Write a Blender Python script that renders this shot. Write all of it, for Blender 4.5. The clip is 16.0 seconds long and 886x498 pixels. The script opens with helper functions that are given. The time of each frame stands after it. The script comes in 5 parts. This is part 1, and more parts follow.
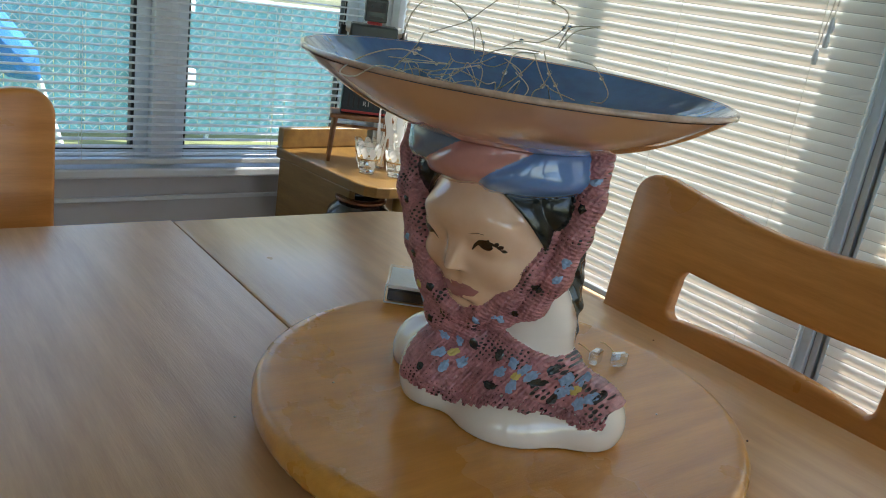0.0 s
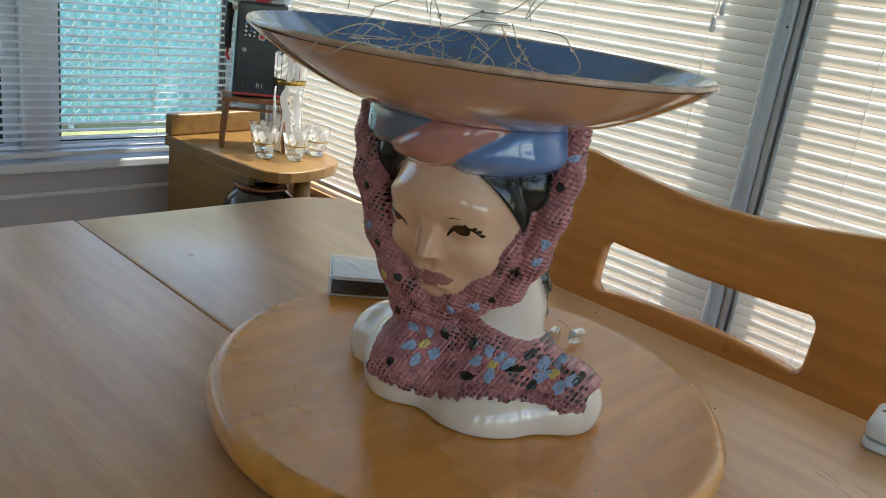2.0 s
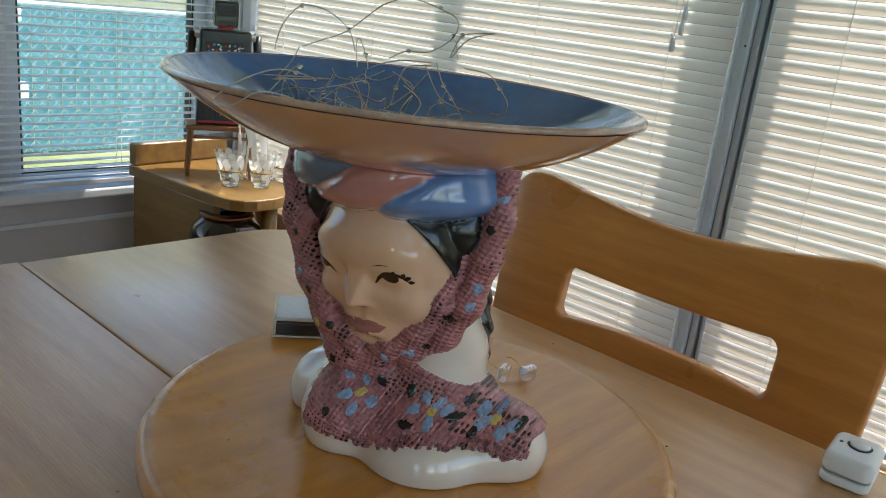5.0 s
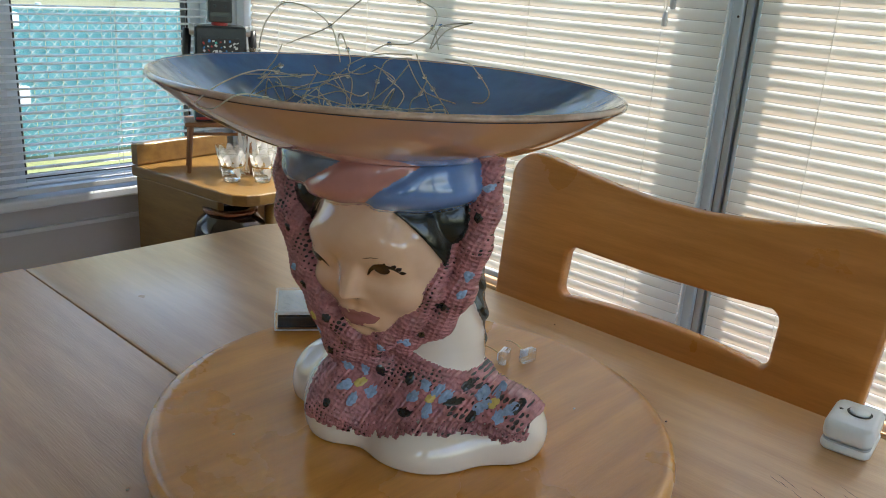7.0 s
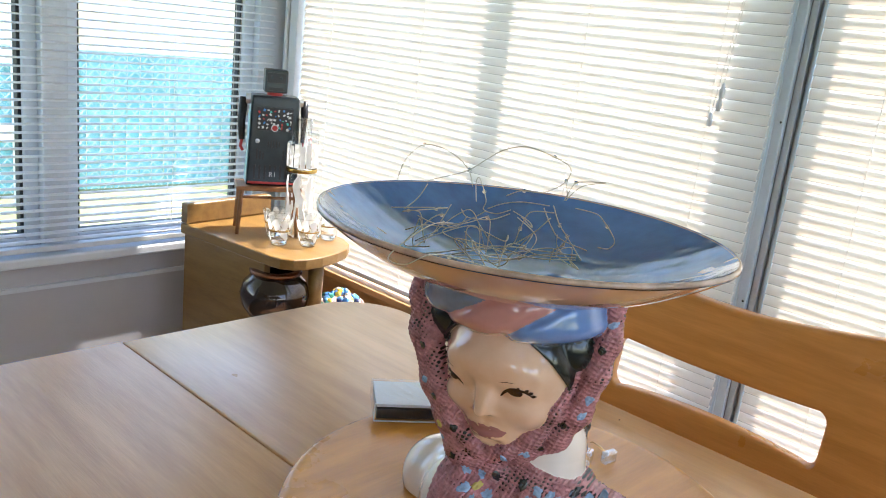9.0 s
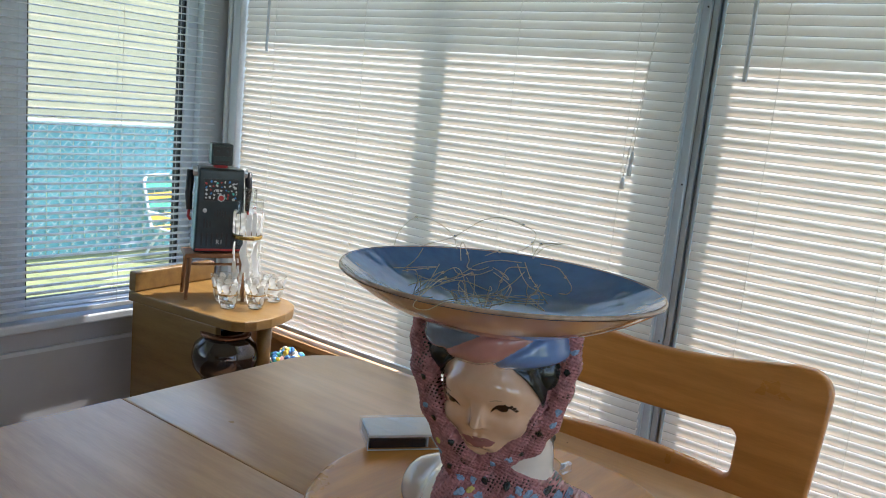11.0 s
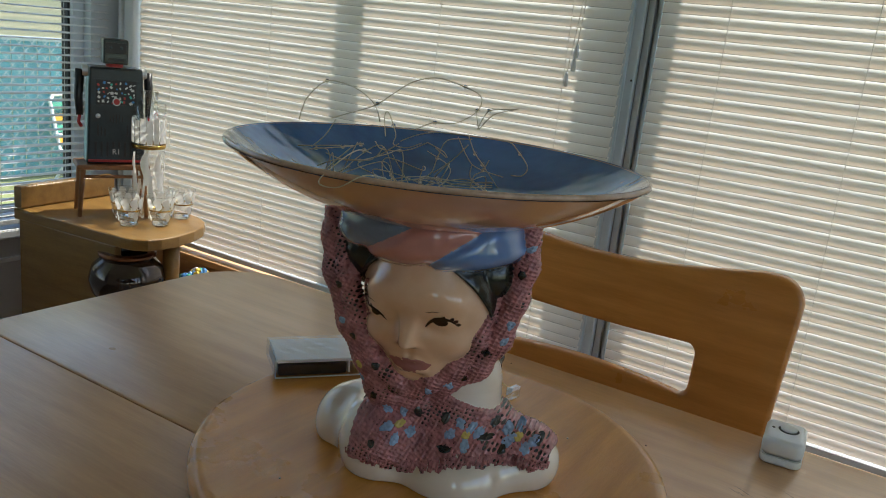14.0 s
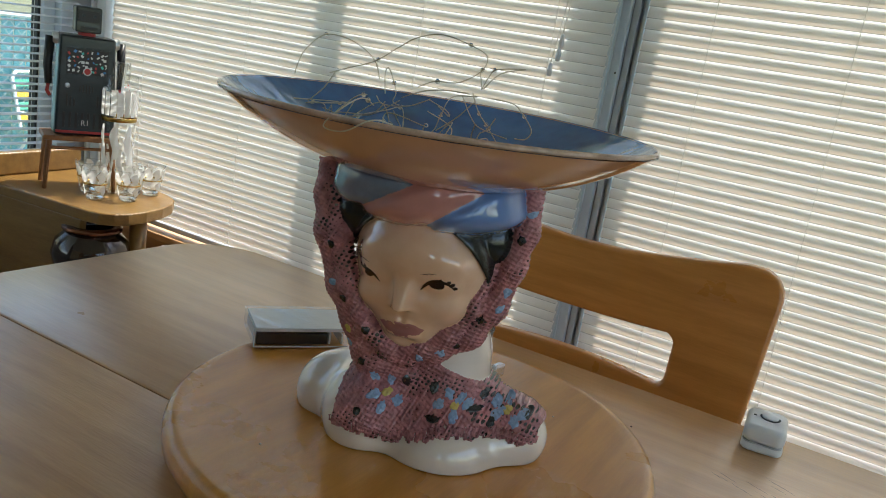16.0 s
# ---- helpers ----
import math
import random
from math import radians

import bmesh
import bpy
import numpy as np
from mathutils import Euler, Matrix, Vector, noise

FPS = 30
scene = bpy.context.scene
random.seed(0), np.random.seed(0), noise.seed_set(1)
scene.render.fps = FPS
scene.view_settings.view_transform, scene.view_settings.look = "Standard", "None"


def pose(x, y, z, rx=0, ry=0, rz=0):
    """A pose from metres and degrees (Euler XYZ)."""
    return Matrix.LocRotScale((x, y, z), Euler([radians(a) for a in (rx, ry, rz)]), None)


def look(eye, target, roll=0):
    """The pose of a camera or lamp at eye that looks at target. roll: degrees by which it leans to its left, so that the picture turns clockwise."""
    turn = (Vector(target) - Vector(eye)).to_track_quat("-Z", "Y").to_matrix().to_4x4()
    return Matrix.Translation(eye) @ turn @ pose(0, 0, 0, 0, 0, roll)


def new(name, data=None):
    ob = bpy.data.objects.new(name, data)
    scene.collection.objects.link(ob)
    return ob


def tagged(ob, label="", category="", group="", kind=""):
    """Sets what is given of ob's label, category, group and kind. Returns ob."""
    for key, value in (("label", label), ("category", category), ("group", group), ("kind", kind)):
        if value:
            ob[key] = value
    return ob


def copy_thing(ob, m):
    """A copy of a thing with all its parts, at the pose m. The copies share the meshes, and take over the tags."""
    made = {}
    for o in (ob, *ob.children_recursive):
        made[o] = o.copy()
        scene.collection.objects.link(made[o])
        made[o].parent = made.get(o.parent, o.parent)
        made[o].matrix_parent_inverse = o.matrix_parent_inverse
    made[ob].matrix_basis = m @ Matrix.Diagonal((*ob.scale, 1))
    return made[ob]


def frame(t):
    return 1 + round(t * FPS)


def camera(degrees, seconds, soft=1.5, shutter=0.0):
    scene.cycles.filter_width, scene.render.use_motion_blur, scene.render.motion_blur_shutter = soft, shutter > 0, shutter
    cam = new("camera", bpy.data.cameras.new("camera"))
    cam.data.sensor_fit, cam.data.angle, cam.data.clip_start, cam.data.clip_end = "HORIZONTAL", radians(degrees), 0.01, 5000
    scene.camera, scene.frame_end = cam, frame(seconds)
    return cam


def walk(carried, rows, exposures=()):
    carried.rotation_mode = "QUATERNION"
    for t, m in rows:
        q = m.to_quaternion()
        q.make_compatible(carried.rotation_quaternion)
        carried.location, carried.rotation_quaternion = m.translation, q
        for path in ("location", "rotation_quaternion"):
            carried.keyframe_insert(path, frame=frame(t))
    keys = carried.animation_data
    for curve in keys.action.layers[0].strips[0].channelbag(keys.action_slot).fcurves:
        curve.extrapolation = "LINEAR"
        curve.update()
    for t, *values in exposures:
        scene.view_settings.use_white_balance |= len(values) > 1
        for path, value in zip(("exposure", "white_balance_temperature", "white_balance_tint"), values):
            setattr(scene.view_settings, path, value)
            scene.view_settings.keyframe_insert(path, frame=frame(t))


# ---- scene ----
cam = camera(56.8, 16.0, 0.95)
PATH = [
    (0, (0.029, 0.006, 1.087), (1.217, 1.494, 0.474), 8.8),
    (0.5, (0.027, 0.036, 1.089), (1.253, 1.494, 0.479), 9.0),
    (1, (0.02, 0.05, 1.076), (1.392, 1.38, 0.485), 9.9),
    (1.5, (0.019, 0.058, 1.079), (1.416, 1.354, 0.47), 8.4),
    (2, (0.006, 0.068, 1.075), (1.4, 1.36, 0.45), 8.0),
    (2.5, (0.015, 0.073, 1.09), (1.413, 1.362, 0.469), 7.7),
    (3, (0.023, 0.069, 1.094), (1.43, 1.349, 0.475), 7.5),
    (3.5, (0.024, 0.068, 1.098), (1.434, 1.352, 0.495), 7.2),
    (5.8, (0.061, 0.058, 1.089), (1.502, 1.331, 0.539), 6.5),
    (6, (0.065, 0.058, 1.093), (1.51, 1.336, 0.565), 6.2),
    (6.5, (0.075, 0.049, 1.126), (1.509, 1.351, 0.631), 3.8),
    (7, (0.049, 0.048, 1.098), (1.453, 1.329, 0.476), 3.9),
    (7.5, (0.024, 0.065, 1.089), (1.418, 1.338, 0.43), 5.2),
    (8, (0.011, 0.049, 1.096), (1.36, 1.349, 0.396), 5.4),
    (8.5, (0.014, 0.042, 1.096), (1.317, 1.392, 0.402), 5.1),
    (9, (-0.055, 0.081, 1.164), (1.363, 1.396, 0.653), 6.4),
    (9.2, (-0.066, 0.091, 1.175), (1.418, 1.346, 0.705), 7.0),
    (11.3, (-0.233, 0.024, 1.198), (1.364, 1.197, 0.923), 5.5),
    (11.5, (-0.227, 0.034, 1.22), (1.4, 1.184, 1.038), 5.7),
    (12, (-0.223, 0.062, 1.198), (1.411, 1.199, 1.012), 7.2),
    (12.5, (-0.166, 0.1, 1.168), (1.473, 1.214, 0.895), 8.6),
    (13, (-0.086, 0.121, 1.145), (1.563, 1.197, 0.797), 8.8),
    (13.5, (-0.082, 0.12, 1.13), (1.569, 1.151, 0.67), 6.5),
    (14, (-0.089, 0.117, 1.121), (1.561, 1.127, 0.614), 6.3),
    (14.5, (-0.094, 0.117, 1.115), (1.561, 1.109, 0.588), 7.0),
    (15, (-0.096, 0.134, 1.104), (1.573, 1.104, 0.581), 7.9),
    (15.5, (-0.092, 0.132, 1.108), (1.592, 1.085, 0.605), 8.6),
    (16, (-0.09, 0.14, 1.088), (1.606, 1.075, 0.591), 9.3),
]
EXPOSURES = [(0, 1.98, 6400, 8), (1.0, 1.96, 6420, 8), (2.0, 2.1, 6480, 9), (3.0, 2.12, 6420, 8), (3.5, 1.98, 6400, 8), (6.5, 1.96, 6400, 9), (7.5, 2.42, 6600, 13), (8.4, 2.92, 6560, 16), (9.0, 2.86, 6330, 15), (9.2, 2.86, 6330, 15), (11.3, 1.93, 6120, 13), (12.5, 1.85, 6300, 14), (13.5, 1.65, 6600, 10), (14.0, 1.52, 6600, 8), (16.0, 1.82, 6480, 8)]
walk(cam, [(t, look(eye, target, roll)) for t, eye, target, roll in PATH], EXPOSURES)

# ---- world, sun, exposure ----
SUN_EL, SUN_AZ = 60.0, -14.0          # degrees; the sun stands over +x, a little towards -y
world = bpy.data.worlds.new("sky")
scene.world = world
world.use_nodes = True
wn = world.node_tree.nodes
sky = wn.new("ShaderNodeTexSky")
sky.sky_type, sky.sun_disc = "NISHITA", False
sky.sun_elevation, sky.sun_rotation = radians(SUN_EL), radians(90 - SUN_AZ)
world.node_tree.links.new(sky.outputs[0], wn["Background"].inputs[0])
wn["Background"].inputs[1].default_value = 0.15
sun_data = bpy.data.lights.new("sun", "SUN")
sun_data.energy, sun_data.angle, sun_data.color = 3.6, radians(0.5), (1.0, 0.94, 0.86)
sun = new("sun", sun_data)
sd = Vector((math.cos(radians(SUN_EL)) * math.cos(radians(SUN_AZ)), math.cos(radians(SUN_EL)) * math.sin(radians(SUN_AZ)), math.sin(radians(SUN_EL))))
sun.matrix_world = look(tuple(sd * 20), (0, 0, 0))

# ---- materials ----
def material(name, colour, rough=0.5, metal=0.0, vary=0.15, scale=20.0, bump=0.0, bump_scale=80.0, stretch=(1, 1, 1), coat=0.0, second=None, spec=0.5):
    """A surface with colour variation at two scales and fine relief."""
    m = bpy.data.materials.new(name)
    m.use_nodes = True
    n, l = m.node_tree.nodes, m.node_tree.links
    b = n["Principled BSDF"]
    tc, mp = n.new("ShaderNodeTexCoord"), n.new("ShaderNodeMapping")
    mp.inputs["Scale"].default_value = stretch
    l.new(tc.outputs["Object"], mp.inputs[0])
    big, fine, mix = n.new("ShaderNodeTexNoise"), n.new("ShaderNodeTexNoise"), n.new("ShaderNodeMath")
    big.inputs["Scale"].default_value, fine.inputs["Scale"].default_value = scale, scale * 7
    big.inputs["Detail"].default_value = fine.inputs["Detail"].default_value = 4
    for t in (big, fine):
        l.new(mp.outputs[0], t.inputs["Vector"])
    mix.operation = "MULTIPLY_ADD"
    mix.inputs[1].default_value = 0.35
    l.new(fine.outputs[0], mix.inputs[0])
    l.new(big.outputs[0], mix.inputs[2])
    ramp = n.new("ShaderNodeValToRGB")
    dark = second or tuple(c * (1 - vary) for c in colour)
    light = tuple(min(1, c * (1 + vary * 0.6)) for c in colour)
    ramp.color_ramp.elements[0].position, ramp.color_ramp.elements[1].position = 0.45, 0.9
    ramp.color_ramp.elements[0].color, ramp.color_ramp.elements[1].color = (*dark, 1), (*light, 1)
    l.new(mix.outputs[0], ramp.inputs[0])
    l.new(ramp.outputs[0], b.inputs["Base Color"])
    b.inputs["Roughness"].default_value, b.inputs["Metallic"].default_value = rough, metal
    b.inputs["Coat Weight"].default_value, b.inputs["Coat Roughness"].default_value = coat, 0.04
    b.inputs["Specular IOR Level"].default_value = spec
    if bump:
        bn, bt = n.new("ShaderNodeBump"), n.new("ShaderNodeTexNoise")
        bt.inputs["Scale"].default_value, bt.inputs["Detail"].default_value = bump_scale, 0.5 if coat > 0.8 else 5
        l.new(mp.outputs[0], bt.inputs["Vector"])
        l.new(bt.outputs[0], bn.inputs["Height"])
        bn.inputs["Strength"].default_value, bn.inputs["Distance"].default_value = bump, 0.002
        l.new(bn.outputs[0], b.inputs["Normal"])
        l.new(bn.outputs[0], b.inputs["Coat Normal"])
    return m


def wood(name, light, dark, along=(1, 14, 14), rough=0.35, coat=0.15, scale=4.0, coat_rough=0.04):
    """Blond or stained wood with grain that runs along one axis."""
    m = material(name, light, rough, 0, 0.1, scale, 0.12, 60, along, coat, dark)
    n, l = m.node_tree.nodes, m.node_tree.links
    n["Principled BSDF"].inputs["Coat Roughness"].default_value = coat_rough
    r = n["Principled BSDF"].inputs["Roughness"]
    t, mr = n.new("ShaderNodeTexNoise"), n.new("ShaderNodeMapRange")
    t.inputs["Scale"].default_value, t.inputs["Detail"].default_value = 9, 6
    l.new(n["Texture Coordinate"].outputs["Object"], t.inputs["Vector"])
    mr.inputs["To Min"].default_value, mr.inputs["To Max"].default_value = rough - 0.08, rough + 0.12
    l.new(t.outputs[0], mr.inputs[0])
    l.new(mr.outputs[0], r)
    return m


def glass(name, colour=(1, 1, 1), rough=0.0, ior=1.45):
    m = bpy.data.materials.new(name)
    m.use_nodes = True
    b = m.node_tree.nodes["Principled BSDF"]
    b.inputs["Base Color"].default_value = (*colour, 1)
    b.inputs["Transmission Weight"].default_value, b.inputs["Roughness"].default_value, b.inputs["IOR"].default_value = 1, rough, ior
    return m


def thin_glass(name, colour=(1, 1, 1), rough=0.02, gain=1.0):
    """Thin clear glass: what is behind shows through, with a gloss on top."""
    m = bpy.data.materials.new(name)
    m.use_nodes = True
    n, l = m.node_tree.nodes, m.node_tree.links
    n.remove(n["Principled BSDF"])
    tr, gl, mx, fr = n.new("ShaderNodeBsdfTransparent"), n.new("ShaderNodeBsdfGlossy"), n.new("ShaderNodeMixShader"), n.new("ShaderNodeLayerWeight")
    tr.inputs[0].default_value = (*colour, 1)
    gl.inputs["Roughness"].default_value = rough
    fr.inputs["Blend"].default_value = 0.5
    pw, g = n.new("ShaderNodeMath"), n.new("ShaderNodeMath")
    pw.operation, g.operation, g.use_clamp = "POWER", "MULTIPLY_ADD", True
    pw.inputs[1].default_value = 4.0
    g.inputs[1].default_value, g.inputs[2].default_value = 0.7 * gain, 0.04 * gain
    l.new(fr.outputs["Facing"], pw.inputs[0])
    l.new(pw.outputs[0], g.inputs[0])
    l.new(g.outputs[0], mx.inputs[0])
    l.new(tr.outputs[0], mx.inputs[1])
    l.new(gl.outputs[0], mx.inputs[2])
    l.new(mx.outputs[0], n["Material Output"].inputs[0])
    return m


def thin_sheet(name, colour, through_colour, share, rough=0.35):
    """A thin slat: lit from behind, part of the light comes through."""
    m = material(name, colour, rough, 0, 0.06, 6)
    n, l = m.node_tree.nodes, m.node_tree.links
    tr, mx = n.new("ShaderNodeBsdfTranslucent"), n.new("ShaderNodeMixShader")
    tr.inputs[0].default_value = (*through_colour, 1)
    mx.inputs[0].default_value = share
    l.new(n["Principled BSDF"].outputs[0], mx.inputs[1])
    l.new(tr.outputs[0], mx.inputs[2])
    l.new(mx.outputs[0], n["Material Output"].inputs[0])
    return m


TABLE_WOOD = wood("blond_maple", (0.66, 0.37, 0.155), (0.54, 0.28, 0.105), (14, 1.2, 14), 0.30, 0.55, 4.0, 0.16)
SUSAN_WOOD = wood("honey_maple", (0.74, 0.335, 0.06), (0.60, 0.255, 0.04), (1.2, 12, 12), 0.26, 0.4, 4.0, 0.12)
CHAIR_WOOD = wood("amber_birch", (0.64, 0.27, 0.065), (0.52, 0.20, 0.042), (1.2, 14, 14), 0.28, 0.3)
SIDE_WOOD = wood("champagne_birch", (0.27, 0.155, 0.043), (0.19, 0.10, 0.026), (10, 1.5, 10), 0.32, 0.2)
STAND_WOOD = wood("teak", (0.30, 0.13, 0.045), (0.2, 0.08, 0.03), (10, 10, 2), 0.4, 0.1)
SILL_WOOD = wood("pine_trim", (0.52, 0.33, 0.17), (0.42, 0.25, 0.11), (10, 1.2, 10), 0.4, 0.1)
SEAM = material("dark_gap", (0.03, 0.018, 0.01), 0.8)
WALL = material("painted_wall", (0.48, 0.48, 0.50), 0.6, 0, 0.05, 3, 0.08, 200)
# walls out of view: cream assumed, to bounce warm light into the room
WALL_BACK = material("unseen_wall_cream", (0.62, 0.53, 0.41), 0.6, 0, 0.05, 3, 0.08, 200)
CEIL = material("ceiling_paint", (0.84, 0.83, 0.80), 0.8, 0, 0.04, 3)
FLOOR = wood("floor_boards", (0.30, 0.19, 0.11), (0.22, 0.13, 0.07), (10, 1, 10), 0.45, 0.05)
TRIM = material("window_trim_paint", (0.62, 0.66, 0.70), 0.4, 0, 0.05, 8, 0.05, 120)
ALU = material("grey_aluminium", (0.60, 0.63, 0.66), 0.38, 0.3, 0.1, 20)
POST_PAINT = material("pale_blue_paint", (0.50, 0.60, 0.68), 0.3, 0.1, 0.08, 12, 0.05, 120)
POST_GREY = material("grey_blue_paint", (0.44, 0.51, 0.56), 0.35, 0.1, 0.1, 14)
DARK_ALU = material("dark_aluminium", (0.28, 0.31, 0.34), 0.4, 0.3, 0.1, 20)
GASKET = material("black_gasket", (0.02, 0.022, 0.025), 0.6)
SLAT = thin_sheet("blind_slat", (0.76, 0.77, 0.77), (0.85, 0.69, 0.51), 0.20)
# grey for the shade line painted along each closed slat's lower edge
SLAT_SHADE = material("slat_shade_line", (0.34, 0.34, 0.33), 0.5, 0, 0.1, 30)
SLAT_OPEN = thin_sheet("open_blind_slat", (0.78, 0.80, 0.82), (0.8, 0.85, 0.9), 0.15)
CORD = material("white_cord", (0.72, 0.70, 0.66), 0.7)
CLEAR = thin_glass("clear_glass", (0.97, 0.98, 0.97), 0.02, 1.6)
PANE = thin_glass("window_pane", (0.96, 0.98, 0.97), 0.01, 0.8)

# ---- mesh helpers ----
def link(name, me, mats, parent=None, label=""):
    ob = new(name, me)
    for m in (mats if isinstance(mats, (list, tuple)) else [mats]):
        me.materials.append(m)
    if parent:
        ob.parent = parent
    return tagged(ob, label)


def part(name, bm, mats, parent=None, label="", smooth=False):
    me = bpy.data.meshes.new(name)
    bmesh.ops.recalc_face_normals(bm, faces=bm.faces)
    if smooth:
        for f in bm.faces:
            f.smooth = True
    bm.to_mesh(me)
    bm.free()
    return link(name, me, mats, parent, label)


def thing(name, at, label, category, group="", kind=""):
    """An Empty at the base of a thing."""
    ob = new(name)
    ob.empty_display_size = 0.03
    ob.matrix_basis = at if isinstance(at, Matrix) else Matrix.Translation(at)
    return tagged(ob, label, category, group, kind)


def add_box(bm, lo, hi, bevel=0.0, segments=2):
    r = bmesh.ops.create_cube(bm, size=1, matrix=Matrix.LocRotScale([(a + b) / 2 for a, b in zip(lo, hi)], None, [b - a for a, b in zip(lo, hi)]))
    if bevel:
        es = list({e for v in r["verts"] for e in v.link_edges})
        bmesh.ops.bevel(bm, geom=es, offset=bevel, segments=segments, profile=0.5, affect="EDGES")


def box(lo, hi, bevel=0.0, segments=2):
    bm = bmesh.new()
    add_box(bm, lo, hi, bevel, segments)
    return bm


def add_turned(bm, profile, at=(0, 0, 0), segments=40, squash=(1, 1)):
    """A turned solid: profile is (radius, height) from the bottom axis to the top axis."""
    rings = []
    for r, z in profile:
        if r < 1e-6:
            rings.append([bm.verts.new((at[0], at[1], at[2] + z))])
        else:
            rings.append([bm.verts.new((at[0] + r * squash[0] * math.cos(2 * math.pi * k / segments), at[1] + r * squash[1] * math.sin(2 * math.pi * k / segments), at[2] + z)) for k in range(segments)])
    for a, b in zip(rings, rings[1:]):
        for k in range(segments):
            q = [a[k % len(a)], a[(k + 1) % len(a)], b[(k + 1) % len(b)], b[k % len(b)]]
            q = [v for i, v in enumerate(q) if v not in q[:i]]
            if len(q) > 2:
                bm.faces.new(q)


def turned(profile, at=(0, 0, 0), segments=40, squash=(1, 1)):
    bm = bmesh.new()
    add_turned(bm, profile, at, segments, squash)
    return bm


def add_tube(bm, pts, radii, sides=8, caps=True):
    """A tube along points; radii one number or one each."""
    pts = [Vector(p) for p in pts]
    radii = [radii] * len(pts) if isinstance(radii, (int, float)) else radii
    rings, ref = [], None
    for i, p in enumerate(pts):
        d = (pts[min(i + 1, len(pts) - 1)] - pts[max(i - 1, 0)]).normalized()
        if ref is None:
            ref = d.orthogonal().normalized()
        ref = (ref - d * ref.dot(d)).normalized()
        o = d.cross(ref)
        rings.append([bm.verts.new(p + radii[i] * (ref * math.cos(2 * math.pi * k / sides) + o * math.sin(2 * math.pi * k / sides))) for k in range(sides)])
    for a, b in zip(rings, rings[1:]):
        for k in range(sides):
            bm.faces.new((a[k], a[(k + 1) % sides], b[(k + 1) % sides], b[k]))
    if caps:
        bm.faces.new(rings[0][::-1])
        bm.faces.new(rings[-1])


def tube(pts, radii, sides=8):
    bm = bmesh.new()
    add_tube(bm, pts, radii, sides)
    return bm


def slab(outline, z0, z1, bevel=0.0, segments=3):
    """A flat board with the given outline in x and y."""
    bm = bmesh.new()
    f = bm.faces.new([bm.verts.new((x, y, z0)) for x, y in outline])
    r = bmesh.ops.extrude_face_region(bm, geom=[f])
    up = [v for v in r["geom"] if isinstance(v, bmesh.types.BMVert)]
    bmesh.ops.translate(bm, verts=up, vec=(0, 0, z1 - z0))
    if bevel:
        es = [e for e in bm.edges if abs(e.verts[0].co.z - e.verts[1].co.z) < 1e-6]
        bmesh.ops.bevel(bm, geom=es, offset=bevel, segments=segments, profile=0.5, affect="EDGES")
    return bm


def rounded(x0, y0, x1, y1, r, n=10, bow=0.0):
    """A rectangle with round corners; bow swells the sides outward."""
    out = []
    for cx, cy, a0 in ((x1 - r, y1 - r, 0), (x0 + r, y1 - r, 90), (x0 + r, y0 + r, 180), (x1 - r, y0 + r, 270)):
        for k in range(n + 1):
            a = radians(a0 + 90 * k / n)
            out.append((cx + r * math.cos(a), cy + r * math.sin(a)))
    return out


def smooth_by_angle(ob, deg=35):
    me = ob.data
    me.shade_smooth()
    me.set_sharp_from_angle(angle=radians(deg))
    return ob

# ---- structure ----
EAST, NORTH, WEST, SOUTH, HIGH = 1.47, 2.22, -3.2, -2.6, 2.42


def structure(name, bm, mat, label, category, smooth=False):
    return tagged(part(name, bm, mat, None, label, smooth), "", category, "", "structure")


structure("floor", box((WEST - 0.2, SOUTH - 0.2, -0.06), (EAST + 0.2, NORTH + 0.2, 0)), FLOOR, "brown wooden floor boards under the dining table", "floor")
structure("ceiling", box((WEST - 0.6, SOUTH - 0.6, HIGH), (EAST + 0.585, NORTH + 0.55, HIGH + 0.1)), CEIL, "plain off-white painted ceiling with its outer eave", "ceiling")
# unseen west wall; its opening is assumed, added to let daylight in
bm = bmesh.new()
for lo, hi in (((WEST - 0.12, SOUTH, 0), (WEST, NORTH, 0.7)), ((WEST - 0.12, SOUTH, 2.2), (WEST, NORTH, HIGH)), ((WEST - 0.12, SOUTH, 0.7), (WEST, -2.3, 2.2)), ((WEST - 0.12, -1.6, 0.7), (WEST, NORTH, 2.2))):
    add_box(bm, lo, hi)
structure("wall_west", bm, WALL_BACK, "unseen cream wall with an assumed wide window opening for daylight", "wall")

# unseen south wall behind the camera, its wide openings assumed, to let daylight in
bm = bmesh.new()
for lo, hi in (((WEST, SOUTH - 0.12, 0), (EAST, SOUTH, 0.6)), ((WEST, SOUTH - 0.12, 2.25), (EAST, SOUTH, HIGH)), ((WEST, SOUTH - 0.12, 0.6), (-2.4, SOUTH, 2.25)), ((1.2, SOUTH - 0.12, 0.6), (EAST, SOUTH, 2.25)), ((-1.25, SOUTH - 0.12, 0.6), (-1.1, SOUTH, 2.25)), ((0.0, SOUTH - 0.12, 0.6), (0.15, SOUTH, 2.25)), ((-2.4, SOUTH - 0.12, 1.40), (1.2, SOUTH, 1.46))):
    add_box(bm, lo, hi)
structure("wall_south", bm, WALL_BACK, "unseen cream wall with an assumed wide window opening for daylight", "wall")

